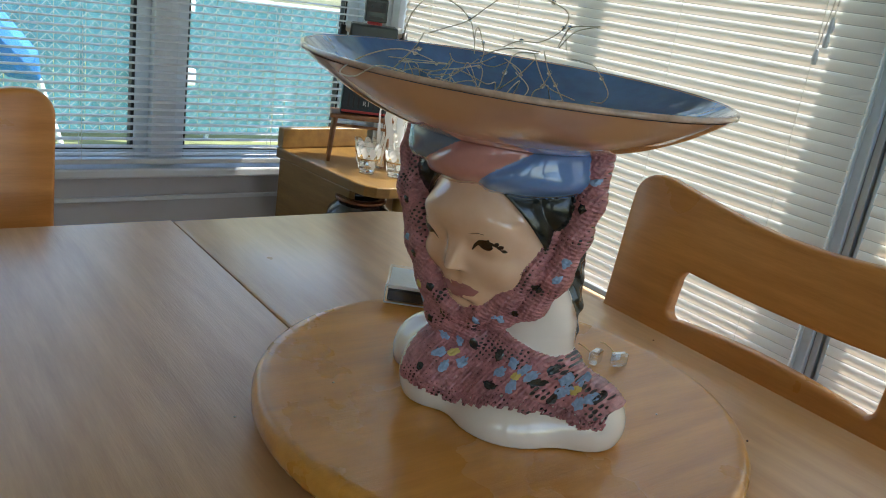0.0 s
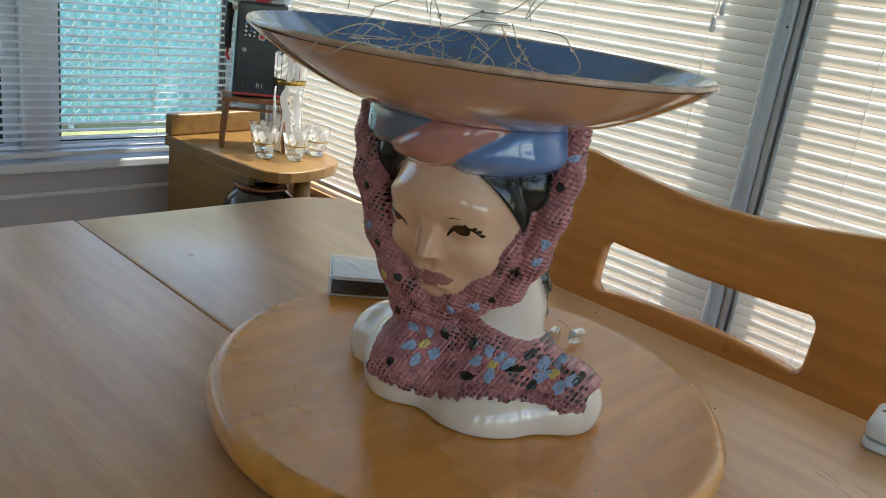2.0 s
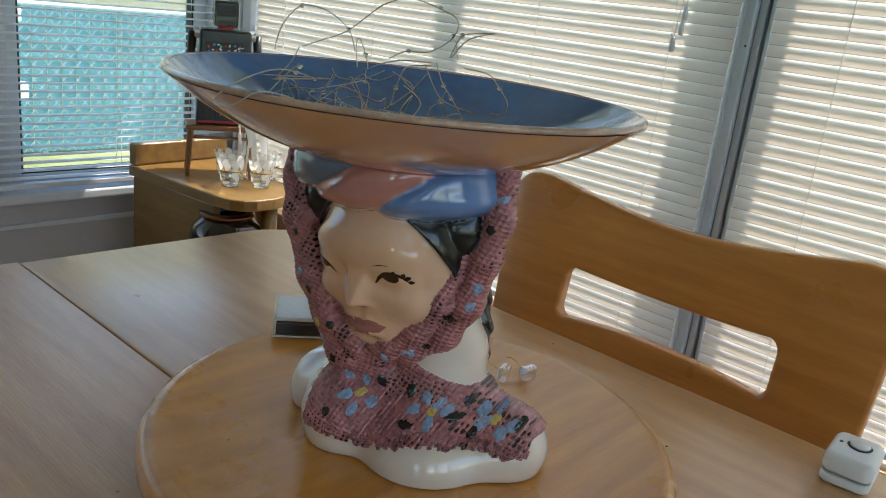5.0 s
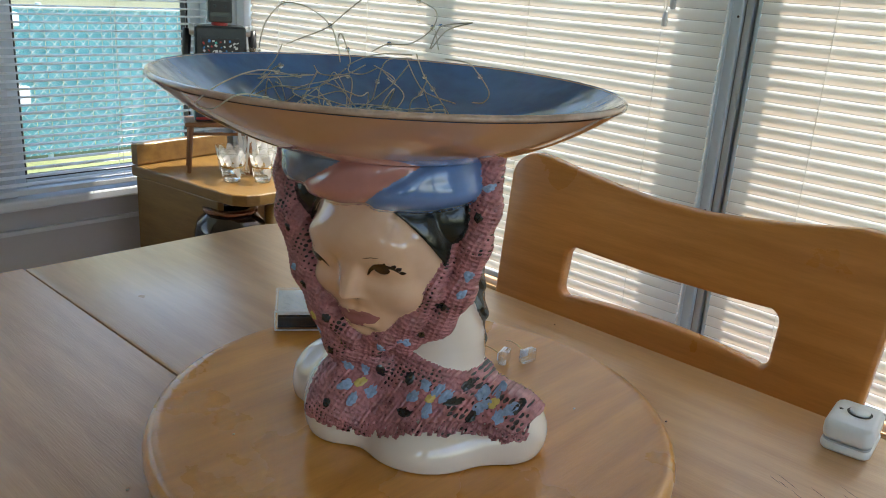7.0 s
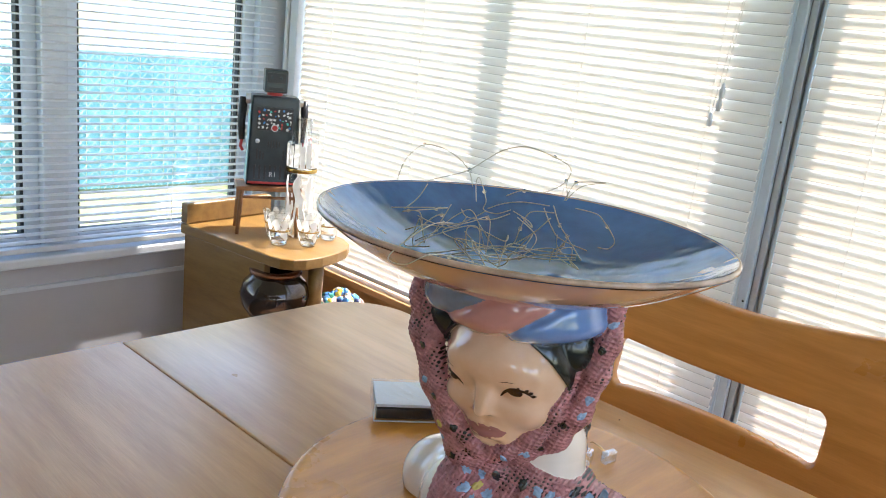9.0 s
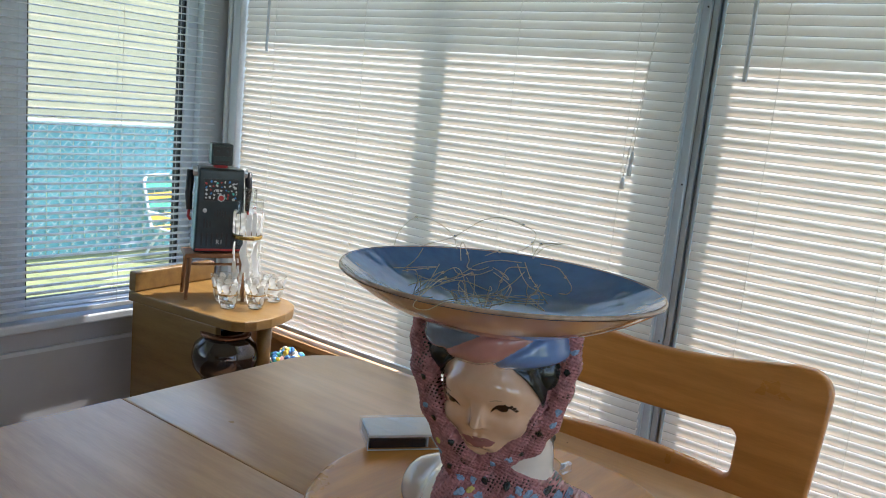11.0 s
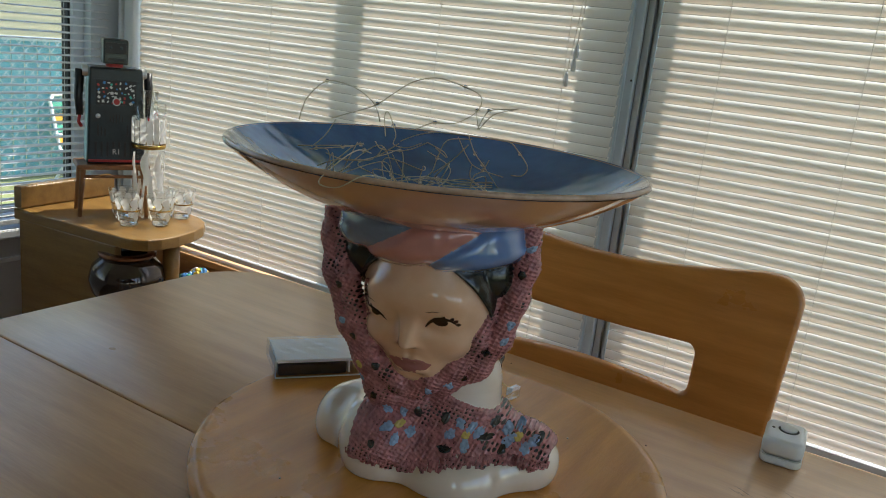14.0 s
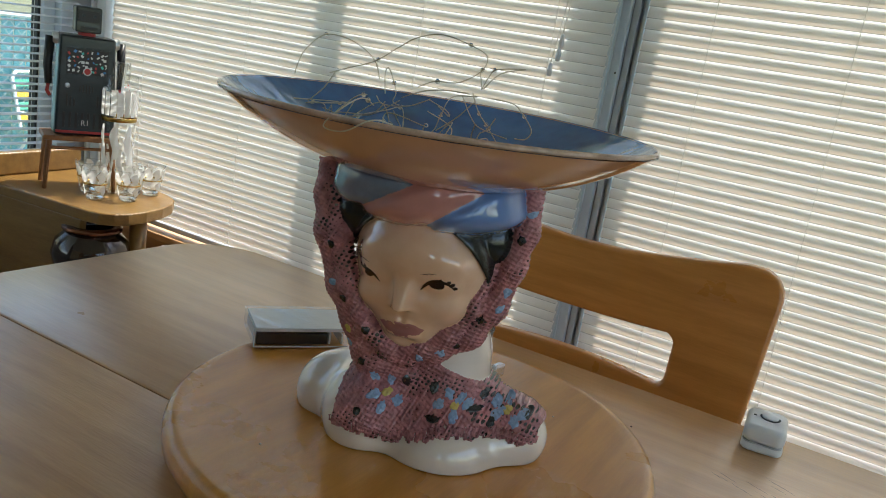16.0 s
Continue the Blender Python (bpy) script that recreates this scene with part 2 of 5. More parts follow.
# north wall: knee wall, end jamb, top, and the post between the two windows
bm = bmesh.new()
for lo, hi in (((WEST, NORTH, -0.05), (EAST + 0.12, NORTH + 0.12, 0.47)), ((WEST, NORTH, 2.2), (EAST + 0.12, NORTH + 0.12, HIGH)), ((WEST, NORTH, 0.47), (-0.75, NORTH + 0.12, 2.2))):
    add_box(bm, lo, hi)
structure("wall_north", bm, WALL, "light grey painted knee wall and jamb round the windows", "wall")
structure("jamb_north", box((1.355, NORTH, 0.497), (EAST + 0.12, NORTH + 0.12, 2.2)), TRIM, "blue-white painted jamb beside the window", "jamb")
structure("trim", box((-0.75, NORTH - 0.012, 0.40), (1.355, NORTH, 0.412), 0.002), TRIM, "thin painted ledge on the knee wall", "trim")
structure("window_sill", box((-0.8, NORTH - 0.035, 0.47), (1.40, NORTH + 0.12, 0.497), 0.006), TRIM, "grey-white painted window sill above the knee wall", "sill")


def window(name, axis, a0, a1, depth, z0, z1, label, bars=()):
    """A framed window in a wall: axis 'x' lies in the north wall, 'y' in the east wall."""
    w = thing(name, (0, 0, 0), label, "window", "", "structure")

    def put(n, lo, hi, mat, bevel=0.003):
        (u0, d0, h0), (u1, d1, h1) = lo, hi
        if axis == "x":
            bm = box((u0, depth + d0, h0), (u1, depth + d1, h1), bevel)
        else:
            bm = box((depth + d0, u0, h0), (depth + d1, u1, h1), bevel)
        return part(n, bm, mat, w)

    t = 0.035
    put("window_frame", (a0, 0, z0), (a0 + t, 0.05, z1), TRIM)
    put("window_frame", (a1 - t, 0, z0), (a1, 0.05, z1), TRIM)
    put("window_frame", (a0 + t, 0, z0), (a1 - t, 0.05, z0 + t), TRIM)
    put("window_frame", (a0 + t, 0, z1 - t), (a1 - t, 0.05, z1), TRIM)
    for n0, n1 in ((a0 + t, a0 + t + 0.008), (a1 - t - 0.008, a1 - t)):
        put("gasket", (n0, 0.012, z0 + t), (n1, 0.04, z1 - t), GASKET, 0)
    put("gasket", (a0 + t + 0.008, 0.012, z0 + t), (a1 - t - 0.008, 0.04, z0 + t + 0.008), GASKET, 0)
    for c, wd in bars:
        put("mullion", (c - wd / 2, 0.0, z0 + t), (c + wd / 2, 0.05, z1 - t), TRIM)
    pane = put("pane", (a0 + t, 0.024, z0 + t), (a1 - t, 0.028, z1 - t), PANE, 0)
    pane.visible_shadow = False
    return w


window("window_1", "x", 0.80, 1.355, NORTH + 0.03, 0.497, 2.2, "grey-framed window with clear glass towards the garden")
window("window_2", "x", -0.75, 0.735, NORTH + 0.03, 0.497, 2.2, "grey-framed window with clear glass beside the post")
structure("post_north", box((0.735, NORTH + 0.0, 0.497), (0.80, NORTH + 0.10, 2.2), 0.004), ALU, "grey metal post between two windows", "post")

# east wall
bm = bmesh.new()
for lo, hi in (((EAST, SOUTH, -0.05), (EAST + 0.12, NORTH, 0.43)), ((EAST, SOUTH, 2.25), (EAST + 0.12, NORTH, HIGH)), ((EAST, SOUTH, 0.43), (EAST + 0.12, -1.2, 2.25)), ((EAST, 2.13, 0.43), (EAST + 0.12, NORTH, 2.25))):
    add_box(bm, lo, hi)
structure("wall_east", bm, SILL_WOOD, "tan wooden knee wall below the blinds", "wall")
structure("window_sill_east", box((EAST - 0.06, -1.2, 0.43), (EAST + 0.12, 2.13, 0.452), 0.005), SILL_WOOD, "tan wooden window sill", "sill")
window("window_3", "y", 0.715, 2.13, EAST + 0.05, 0.452, 2.25, "white-framed window behind a closed blind", ((1.345, 0.07),))
window("window_4", "y", -1.2, 0.625, EAST + 0.05, 0.452, 2.25, "white-framed window behind a closed blind", ((-0.3, 0.07),))
# the post between the blinds: back plate, pale strip, dark channel
post = thing("post_east", (EAST, 0.67, 0.452), "blue-grey metal post with a dark channel between two blinds", "post", "", "structure")
part("plate", box((0.0, -0.045, 0), (0.11, 0.045, 1.8), 0.004), ALU, post)
part("strip", box((-0.034, 0.0, 0), (-0.001, 0.025, 1.8), 0.003), POST_PAINT, post, "pale blue painted strip")
part("bead", box((-0.037, 0.0175, 0), (-0.0345, 0.0225, 1.8), 0.001), POST_PAINT, post)
part("gasket", box((-0.024, -0.0016, 0), (-0.001, -0.0004, 1.8)), DARK_ALU, post)
part("channel", box((-0.026, -0.015, 0), (-0.001, -0.002, 1.8), 0.002), POST_GREY, post, "grey-blue channel")
part("channel", box((-0.016, -0.0235, 0), (-0.001, -0.0155, 1.8), 0.002), POST_GREY, post)
part("channel", box((-0.029, -0.030, 0), (-0.001, -0.024, 1.8), 0.001), POST_PAINT, post)
for z_ in (0.28, 0.62, 0.98):
    part("screw", turned([(0, 0), (0.0022, 0), (0.0016, 0.001), (0, 0.0012)], (0, 0, 0), 10), GASKET, post).matrix_basis = pose(-0.034, 0.006, z_, 0, -90, 0)
# corner post
post = thing("corner_post", (EAST, NORTH, 0.43), "blue-white painted corner post with a ribbed edge", "post", "", "structure")
part("plate", box((-0.03, -0.09, 0.07), (-0.002, -0.002, 1.8), 0.004), TRIM, post)
part("strip", box((-0.055, -0.10, 0.07), (-0.031, -0.062, 1.8), 0.004), TRIM, post)
part("strip", box((-0.062, -0.058, 0.07), (-0.031, -0.046, 1.8), 0.003), TRIM, post)


def blind(name, axis, a0, a1, depth, z0, z1, tilt, mat, ladders, label, inner):
    """A slatted blind; tilt in degrees, positive with the room-side edge low. inner: the sign of the room side."""
    b = thing(name, (0, 0, 0), label, "blind", "window blinds")
    pitch, width, n = 0.0200, 0.0236, 10
    # one curved slat, centred
    verts, faces = [], []
    L = a1 - a0
    for e in (0, 1):
        for k in range(n + 1):
            u = min(k / (n - 1), 1) * 0.97 if k < n else 1.0
            s = (u - 0.5) * width
            crown = 0.0028 * (1 - (2 * u - 1) ** 2)
            c, sn = math.cos(radians(tilt)), math.sin(radians(tilt))
            d, h = s * c + crown * sn, -s * sn + crown * c
            verts.append((a0 + e * L, inner * d, h) if axis == "x" else (inner * d, a0 + e * L, h))
    for k in range(n):
        faces.append((k, k + 1, n + 2 + k, n + 1 + k))
    me = bpy.data.meshes.new("slat")
    me.from_pydata(verts, [], faces)
    me.shade_smooth()
    me.materials.append(mat)
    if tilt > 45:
        # opaque grey strip along the lower edge: painted shade line between slats
        me.materials.append(SLAT_SHADE)
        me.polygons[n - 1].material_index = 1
    count = int((z1 - z0) / pitch)
    rng = random.Random(5)
    for i in range(count):
        o = new("slat", me)
        o.parent = b
        jz, jt = rng.uniform(-0.0006, 0.0006), radians(rng.uniform(-1.2, 1.2))
        p = (0, depth, z0 + 0.02 + i * pitch + jz) if axis == "x" else (depth, 0, z0 + 0.02 + i * pitch + jz)
        o.matrix_basis = Matrix.Translation(p) @ Matrix.Rotation(jt, 4, "X" if axis == "x" else "Y")

    def bx(n_, u0, u1, d0, d1, h0, h1, m_, bv=0.002):
        lo, hi = ((u0, depth + d0, h0), (u1, depth + d1, h1)) if axis == "x" else ((depth + d0, u0, h0), (depth + d1, u1, h1))
        return part(n_, box(lo, hi, bv), m_, b)

    bx("bottom_rail", a0, a1, -0.012, 0.012, z0 - 0.006, z0 + 0.008, TRIM)
    bx("head_rail", a0, a1, -0.016, 0.016, z1, z1 + 0.03, TRIM)
    for u in ladders:
        for side in (-1, 1):
            d = side * 0.5 * width * math.cos(radians(tilt)) + side * 0.002
            at = (lambda h: (u, depth + d, h)) if axis == "x" else (lambda h: (depth + d, u, h))
            part("ladder_cord", tube([at(z0), at(z1)], 0.0007, 5), CORD, b)
    return b


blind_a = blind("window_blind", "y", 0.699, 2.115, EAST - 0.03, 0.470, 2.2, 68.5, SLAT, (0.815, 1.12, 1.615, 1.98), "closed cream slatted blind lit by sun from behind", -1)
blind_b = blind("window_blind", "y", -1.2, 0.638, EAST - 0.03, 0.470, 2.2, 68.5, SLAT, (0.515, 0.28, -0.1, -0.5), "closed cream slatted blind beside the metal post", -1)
blind("window_blind", "x", -0.72, 1.39, NORTH - 0.02, 0.515, 2.2, 6, SLAT_OPEN, (1.27, 1.07, 0.55, 0.1), "open white slatted blind with the garden behind it", -1)

# wands and pull cords of the blinds
for owner, y, z in ((blind_a, 1.985, 1.29), (blind_b, 0.572, 1.287)):
    x0 = EAST - 0.062
    rod = part("wand", tube([(x0, y, z), (x0 + 0.004, y, z + 0.90)], 0.0045, 6), ALU, owner, "slim grey tilt wand")
    part("hook", tube([(x0 + 0.004, y, z + 0.90), (x0 + 0.012, y, z + 0.915), (x0 + 0.03, y, z + 0.908)], 0.002, 6), ALU, rod)
for dy, dz in ((0, 0), (-0.012, 0.03), (-0.014, 0.055)):
    x0, y, z = EAST - 0.056, 0.80, 1.05
    line = part("pull_cord", tube([(x0, y + dy, z + dz + 0.02), (x0 + 0.006, y - 0.03, z + 0.35), (x0 + 0.024, y - 0.04, z + 1.15)], 0.0009, 5), CORD, blind_a)
    part("tassel", turned([(0, 0), (0.0045, 0.001), (0.0055, 0.012), (0.003, 0.026), (0.0015, 0.028), (0, 0.028)], (x0, y + dy, z + dz - 0.005), 10), ALU, line, "grey plastic tassel")

# ---- outside ----
GRASS = material("grass", (0.18, 0.20, 0.085), 0.9, 0, 0.4, 1.5, 0.4, 60, (1, 1, 1), 0, (0.11, 0.125, 0.05))
SIDING = material("cream_siding", (0.60, 0.53, 0.37), 0.7, 0, 0.06, 1.0)
FENCE_SLAT = material("teal_plastic_slat", (0.115, 0.33, 0.38), 0.45, 0, 0.18, 1.3)
STEEL = material("galvanised_steel", (0.44, 0.52, 0.54), 0.5, 0.0, 0.1, 30)
YELLOW = material("yellow_webbing", (0.75, 0.42, 0.06), 0.6)
GREENWEB = material("green_webbing", (0.10, 0.42, 0.30), 0.6)
BLUE_CLOTH = material("blue_canvas", (0.03, 0.16, 0.42), 0.7, 0, 0.2, 6)
WHITE_METAL = material("white_metal", (0.78, 0.78, 0.76), 0.4)
GZ = -1.28
bm = bmesh.new()
bmesh.ops.create_grid(bm, x_segments=40, y_segments=40, size=400)
bmesh.ops.translate(bm, verts=bm.verts, vec=(0, 0, GZ))
structure("ground", bm, GRASS, "mown grass round the house reaching the horizon", "ground")
bm = bmesh.new()
for i in range(30):
    z = GZ + i * 0.2
    v = [bm.verts.new(p) for p in ((-14, 17.0, z), (34, 17.0, z), (34, 16.975, z + 0.2), (-14, 16.975, z + 0.2))]
    bm.faces.new(v)
    w = [bm.verts.new(p) for p in ((-14, 16.975, z + 0.2), (34, 16.975, z + 0.2), (34, 17.0, z + 0.2), (-14, 17.0, z + 0.2))]
    bm.faces.new(w)
add_box(bm, (-14, 17.0, GZ), (34, 23, GZ + 6))
house = thing("neighbour_house", (0, 0, 0), "cream clapboard wall of the neighbouring house in sun", "house")
part("wall", bm, SIDING, house)

# chain-link fence with teal privacy slats
FY, FTOP, FBOT = 10.2, 0.50, GZ + 0.06
fence = thing("fence", (0, FY, GZ), "chain-link fence with teal plastic privacy slats", "fence")
bm = bmesh.new()
k = 0
x = -6.0
while x < 24:
    add_box(bm, (x, -0.02 + 0.012 * (k % 2), FBOT - GZ), (x + 0.079, -0.008 + 0.012 * (k % 2), FTOP - GZ))
    x += 0.085
    k += 1
tagged(part("slats", bm, FENCE_SLAT, fence, "teal plastic slats"), kind="stuff")
bm = bmesh.new()
x = -8.0
while x < 24:
    for sgn in (1, -1):
        h = FTOP - FBOT
        x0, x1 = (x, x + h * 0.95) if sgn > 0 else (x + h * 0.95, x)
        add_tube(bm, [(x0, -0.03, FBOT - GZ), (x1, -0.03, FTOP - GZ)], 0.006, 4, False)
    x += 0.17
tagged(part("wire_mesh", bm, STEEL, fence, "galvanised wire mesh"), kind="stuff")
part("top_rail", tube([(-8, 0, FTOP - GZ), (24, 0, FTOP - GZ)], 0.03, 8), STEEL, fence)
for px in (-5, -2, 1, 4, 7, 10, 13, 16):
    part("post", tube([(px, 0.04, 0), (px, 0.04, FTOP - GZ + 0.05)], 0.035, 8), STEEL, fence)


def lawn_chair(at, rz):
    c = thing("lawn_chair", pose(*at, 0, 0, rz), "folding lawn chair with white frame and yellow webbing", "chair")
    for s in (-1, 1):
        part("side_frame", tube([(s * 0.27, -0.35, 0), (s * 0.27, -0.30, 0.4), (s * 0.27, 0.2, 0.42), (s * 0.27, 0.36, 1.02), (s * 0.2, 0.38, 1.1)], 0.022, 8), WHITE_METAL, c)
        part("leg", tube([(s * 0.27, 0.3, 0), (s * 0.27, 0.0, 0.42)], 0.02, 8), WHITE_METAL, c)
        part("armrest", box((s * 0.27 - 0.03, -0.3, 0.6), (s * 0.27 + 0.03, 0.25, 0.63), 0.008), WHITE_METAL, c)
    part("top_bar", tube([(-0.2, 0.38, 1.1), (0.2, 0.38, 1.1)], 0.022, 8), WHITE_METAL, c)
    for i in range(4):
        h = 0.5 + 0.14 * i
        y = 0.2 + (h - 0.42) * 0.26
        part("strap", box((-0.25, y, h), (0.25, y + 0.01, h + 0.09)), YELLOW if i % 2 == 0 else GREENWEB, c)
    for i in range(4):
        part("strap", box((-0.25, -0.28 + 0.13 * i, 0.41), (0.25, -0.19 + 0.13 * i, 0.425)), YELLOW, c)
    return c


lawn_chair((6.48, 9.75, GZ), 12)
u = thing("patio_umbrella", (0.75, 9.4, GZ), "folded blue canvas umbrella tilted over the grass", "umbrella")
part("canopy", tube([(0.0, 0, 1.9), (0.4, 0, 1.5), (0.95, 0, 0.95), (1.1, 0, 0.8)], [0.08, 0.27, 0.2, 0.03], 12), BLUE_CLOTH, u)
part("pole", tube([(1.1, 0, 0.8), (1.35, 0, 0.0)], 0.03, 8), WHITE_METAL, u)
u = thing("garden_stand", (3.3, 9.8, GZ), "white metal garden stand beside the fence", "stand")
part("pole", tube([(0, 0, 0), (0, 0, 2.4)], 0.09, 8), WHITE_METAL, u)
part("crossbar", box((-0.35, -0.05, 1.6), (0.3, 0.05, 1.75), 0.02), WHITE_METAL, u)
part("crossbar", box((-0.4, -0.05, 0.75), (0.35, 0.05, 0.95), 0.02), WHITE_METAL, u)

# ---- dining table ----
TZ = 0.74
TX0, TX1, TY0, TY1 = -0.75, 0.795, -0.045, 1.028
table = thing("dining_table", ((TX0 + TX1) / 2, (TY0 + TY1) / 2, 0), "blond maple dining table with rounded corners and leaf joints", "table")
tx, ty = (TX0 + TX1) / 2, (TY0 + TY1) / 2


def table_piece(x0, x1, name):
    """A board of the top between two x, with round outer corners where it ends the table."""
    r, out = 0.10, []
    right, left = abs(x1 - TX1) < 1e-6, abs(x0 - TX0) < 1e-6
    def corner(cx, cy, a0):
        return [(cx + r * math.cos(radians(a0 + 9 * k)), cy + r * math.sin(radians(a0 + 9 * k))) for k in range(11)]
    out += corner(x1 - r, TY1 - r, 0) if right else [(x1, TY1)]
    out += corner(x0 + r, TY1 - r, 90) if left else [(x0, TY1)]
    out += corner(x0 + r, TY0 + r, 180) if left else [(x0, TY0)]
    out += corner(x1 - r, TY0 + r, 270) if right else [(x1, TY0)]
    out = [(a - tx, b - ty) for a, b in out]
    bm = slab(out, TZ - 0.028, TZ, 0.004 if (right or left) else 0.0, 2)
    return smooth_by_angle(part(name, bm, TABLE_WOOD, table), 30)


SEAM_X = 0.386
table_piece(SEAM_X + 0.0012, TX1, "tabletop")
table_piece(-SEAM_X + 2 * tx + 0.0012, SEAM_X - 0.0012, "leaf")
table_piece(TX0, -SEAM_X + 2 * tx - 0.0012, "tabletop")
for sx in (SEAM_X, 2 * tx - SEAM_X):
    part("joint", box((sx - tx - 0.004, TY0 - ty + 0.01, TZ - 0.026), (sx - tx + 0.004, TY1 - ty - 0.004, TZ - 0.004)), SEAM, table, "dark gap between the boards")
part("apron", slab(rounded(TX0 - tx + 0.12, TY0 - ty + 0.12, TX1 - tx - 0.12, TY1 - ty - 0.12, 0.06), TZ - 0.10, TZ - 0.0285), TABLE_WOOD, table)
for sx in (-1, 1):
    for sy in (-1, 1):
        part("leg", tube([(sx * 0.60, sy * 0.37, 0), (sx * 0.58, sy * 0.36, TZ - 0.10)], [0.022, 0.036], 14), TABLE_WOOD, table, "", True)

# ---- turntable ----
SX, SY, ST, SR = 0.463, 0.445, 0.778, 0.2015
susan = thing("lazy_susan", (SX, SY, TZ), "round honey-coloured wooden turntable on the dining table", "turntable")
h = ST - TZ
part("plate", turned([(0, h - 0.026), (SR - 0.012, h - 0.026), (SR - 0.004, h - 0.023), (SR, h - 0.016), (SR, h - 0.008), (SR - 0.003, h - 0.002), (SR - 0.007, h), (SR - 0.012, h - 0.0008), (0, h)], (0, 0, 0), 128), SUSAN_WOOD, susan, "", True)
part("base", turned([(0, 0), (0.11, 0), (0.112, 0.004), (0.108, h - 0.027), (0, h - 0.027)], (0, 0, 0), 64), SUSAN_WOOD, susan, "", True)

# ---- chairs ----
def chair(at):
    c = thing("dining_chair", at, "amber birch dining chair with a cut-out curved back", "chair", "chairs round the table")
    def bend(x, z, off):
        return (x, off + 0.16 * (z - 0.45) - 0.10 * x * x, z)
    # back board: outline and hole over a grid of stations
    def top(x):
        a = abs(x)
        return 0.838 + 0.026 * min(1, max(0, (a - 0.02) / 0.2)) ** 1.5
    W = 0.275
    def half(z):
        return W - 0.05 * max(0, (0.82 - z)) ** 1.0 - 0.0
    hx, rr, corner = 0.157, 0.016, 0.036
    # outline and cut-out as two loops, with the wood on their left
    right = []
    for k in range(30):
        x = (W - corner) * k / 29
        right.append((x, top(x)))
    for k in range(1, 9):
        s = radians(90 * k / 8)
        right.append((W - corner + corner * math.sin(s), top(W) - corner + corner * math.cos(s)))
    zb = 0.615
    right += [(half(z) + (x - W if k else 0), z) for k, (x, z) in enumerate((W, 0.8 - 0.185 * j / 8) for j in range(9))]
    right += [(W * 0.95 * (1 - k / 20), zb + 0.012 * (1 - min(1, (1 - k / 20) * 0.95 * W / 0.2) ** 2)) for k in range(1, 21)]
    outer = [(x * half(min(z, 0.82)) / W if z > 0.8 else x, z) for x, z in right]
    outer = outer[::-1] + [(-x, z) for x, z in outer[1:-1]]
    def edge(x, up):
        bulge = 1 - min(1, abs(x) / hx) ** 2
        return 0.747 - 0.005 * bulge if up else 0.673 + 0.010 * bulge
    hole = [((hx - rr) * k / 14, edge((hx - rr) * k / 14, True)) for k in range(15)]
    hole += [(hx - rr + rr * math.sin(radians(15 * k)), 0.747 - rr + rr * math.cos(radians(15 * k))) for k in range(1, 7)]
    hole += [(hx - rr + rr * math.cos(radians(15 * k)), 0.673 + rr - rr * math.sin(radians(15 * k))) for k in range(0, 6)]
    hole += [((hx - rr) * k / 14, edge((hx - rr) * k / 14, False)) for k in range(14, -1, -1)]
    hole = [(x * 0.987, z) for x, z in hole]
    hole = hole + [(-x, z) for x, z in hole[-2:0:-1]]
    bm = bmesh.new()
    thick, r_ = 0.011, 0.006
    caps = {1: [], -1: []}
    for loop in (outer, hole):
        n = len(loop)
        nrm = []
        for i in range(n):
            dx, dz = loop[(i + 1) % n][0] - loop[i - 1][0], loop[(i + 1) % n][1] - loop[i - 1][1]
            m = math.hypot(dx, dz)
            nrm.append((-dz / m, dx / m))
        rings = []
        for side, ang in [(-1, d) for d in (90, 60, 30, 0)] + [(1, d) for d in (0, 30, 60, 90)]:
            o, dep = r_ * (1 - math.cos(radians(ang))), side * (thick - r_ + r_ * math.sin(radians(ang)))
            rings.append([bm.verts.new(bend(x + u * o, z + w * o, dep)) for (x, z), (u, w) in zip(loop, nrm)])
        for p0, p1 in zip(rings, rings[1:]):
            for i in range(n):
                bm.faces.new((p0[i], p0[(i + 1) % n], p1[(i + 1) % n], p1[i]))
        for side, ring in ((-1, rings[0]), (1, rings[-1])):
            caps[side] += [bm.edges.get((ring[i], ring[(i + 1) % n])) for i in range(n)]
    for side in (-1, 1):
        bmesh.ops.triangle_fill(bm, use_beauty=True, edges=caps[side], normal=(0, side, 0))
    smooth_by_angle(part("backrest", bm, CHAIR_WOOD, c), 40)
    part("seat", slab([(x, y) for x, y in rounded(-0.24, -0.44, 0.24, -0.01, 0.07)], 0.42, 0.455, 0.008), CHAIR_WOOD, c)
    for s in (-1, 1):
        part("leg", tube([(s * 0.215, 0.06, 0), (s * 0.222, 0.0, 0.43), (s * 0.235, 0.014, 0.64)], [0.016, 0.02, 0.014], 10), CHAIR_WOOD, c, "", True)
        part("leg", tube([(s * 0.22, -0.40, 0), (s * 0.21, -0.38, 0.42)], [0.014, 0.02], 10), CHAIR_WOOD, c, "", True)
    return c


east_chair = chair(pose(0.968, 0.52, 0, 0, 0, -90))
copy_thing(east_chair, pose(0.018, 1.21, 0, 0, 0, 0))

# ---- sideboard in the corner ----
ZB = 0.59
side = thing("side_table", pose(1.075, 1.70, 0, 0, 0, 6.5), "birch corner side table with raised back edge and rounded front", "side table")
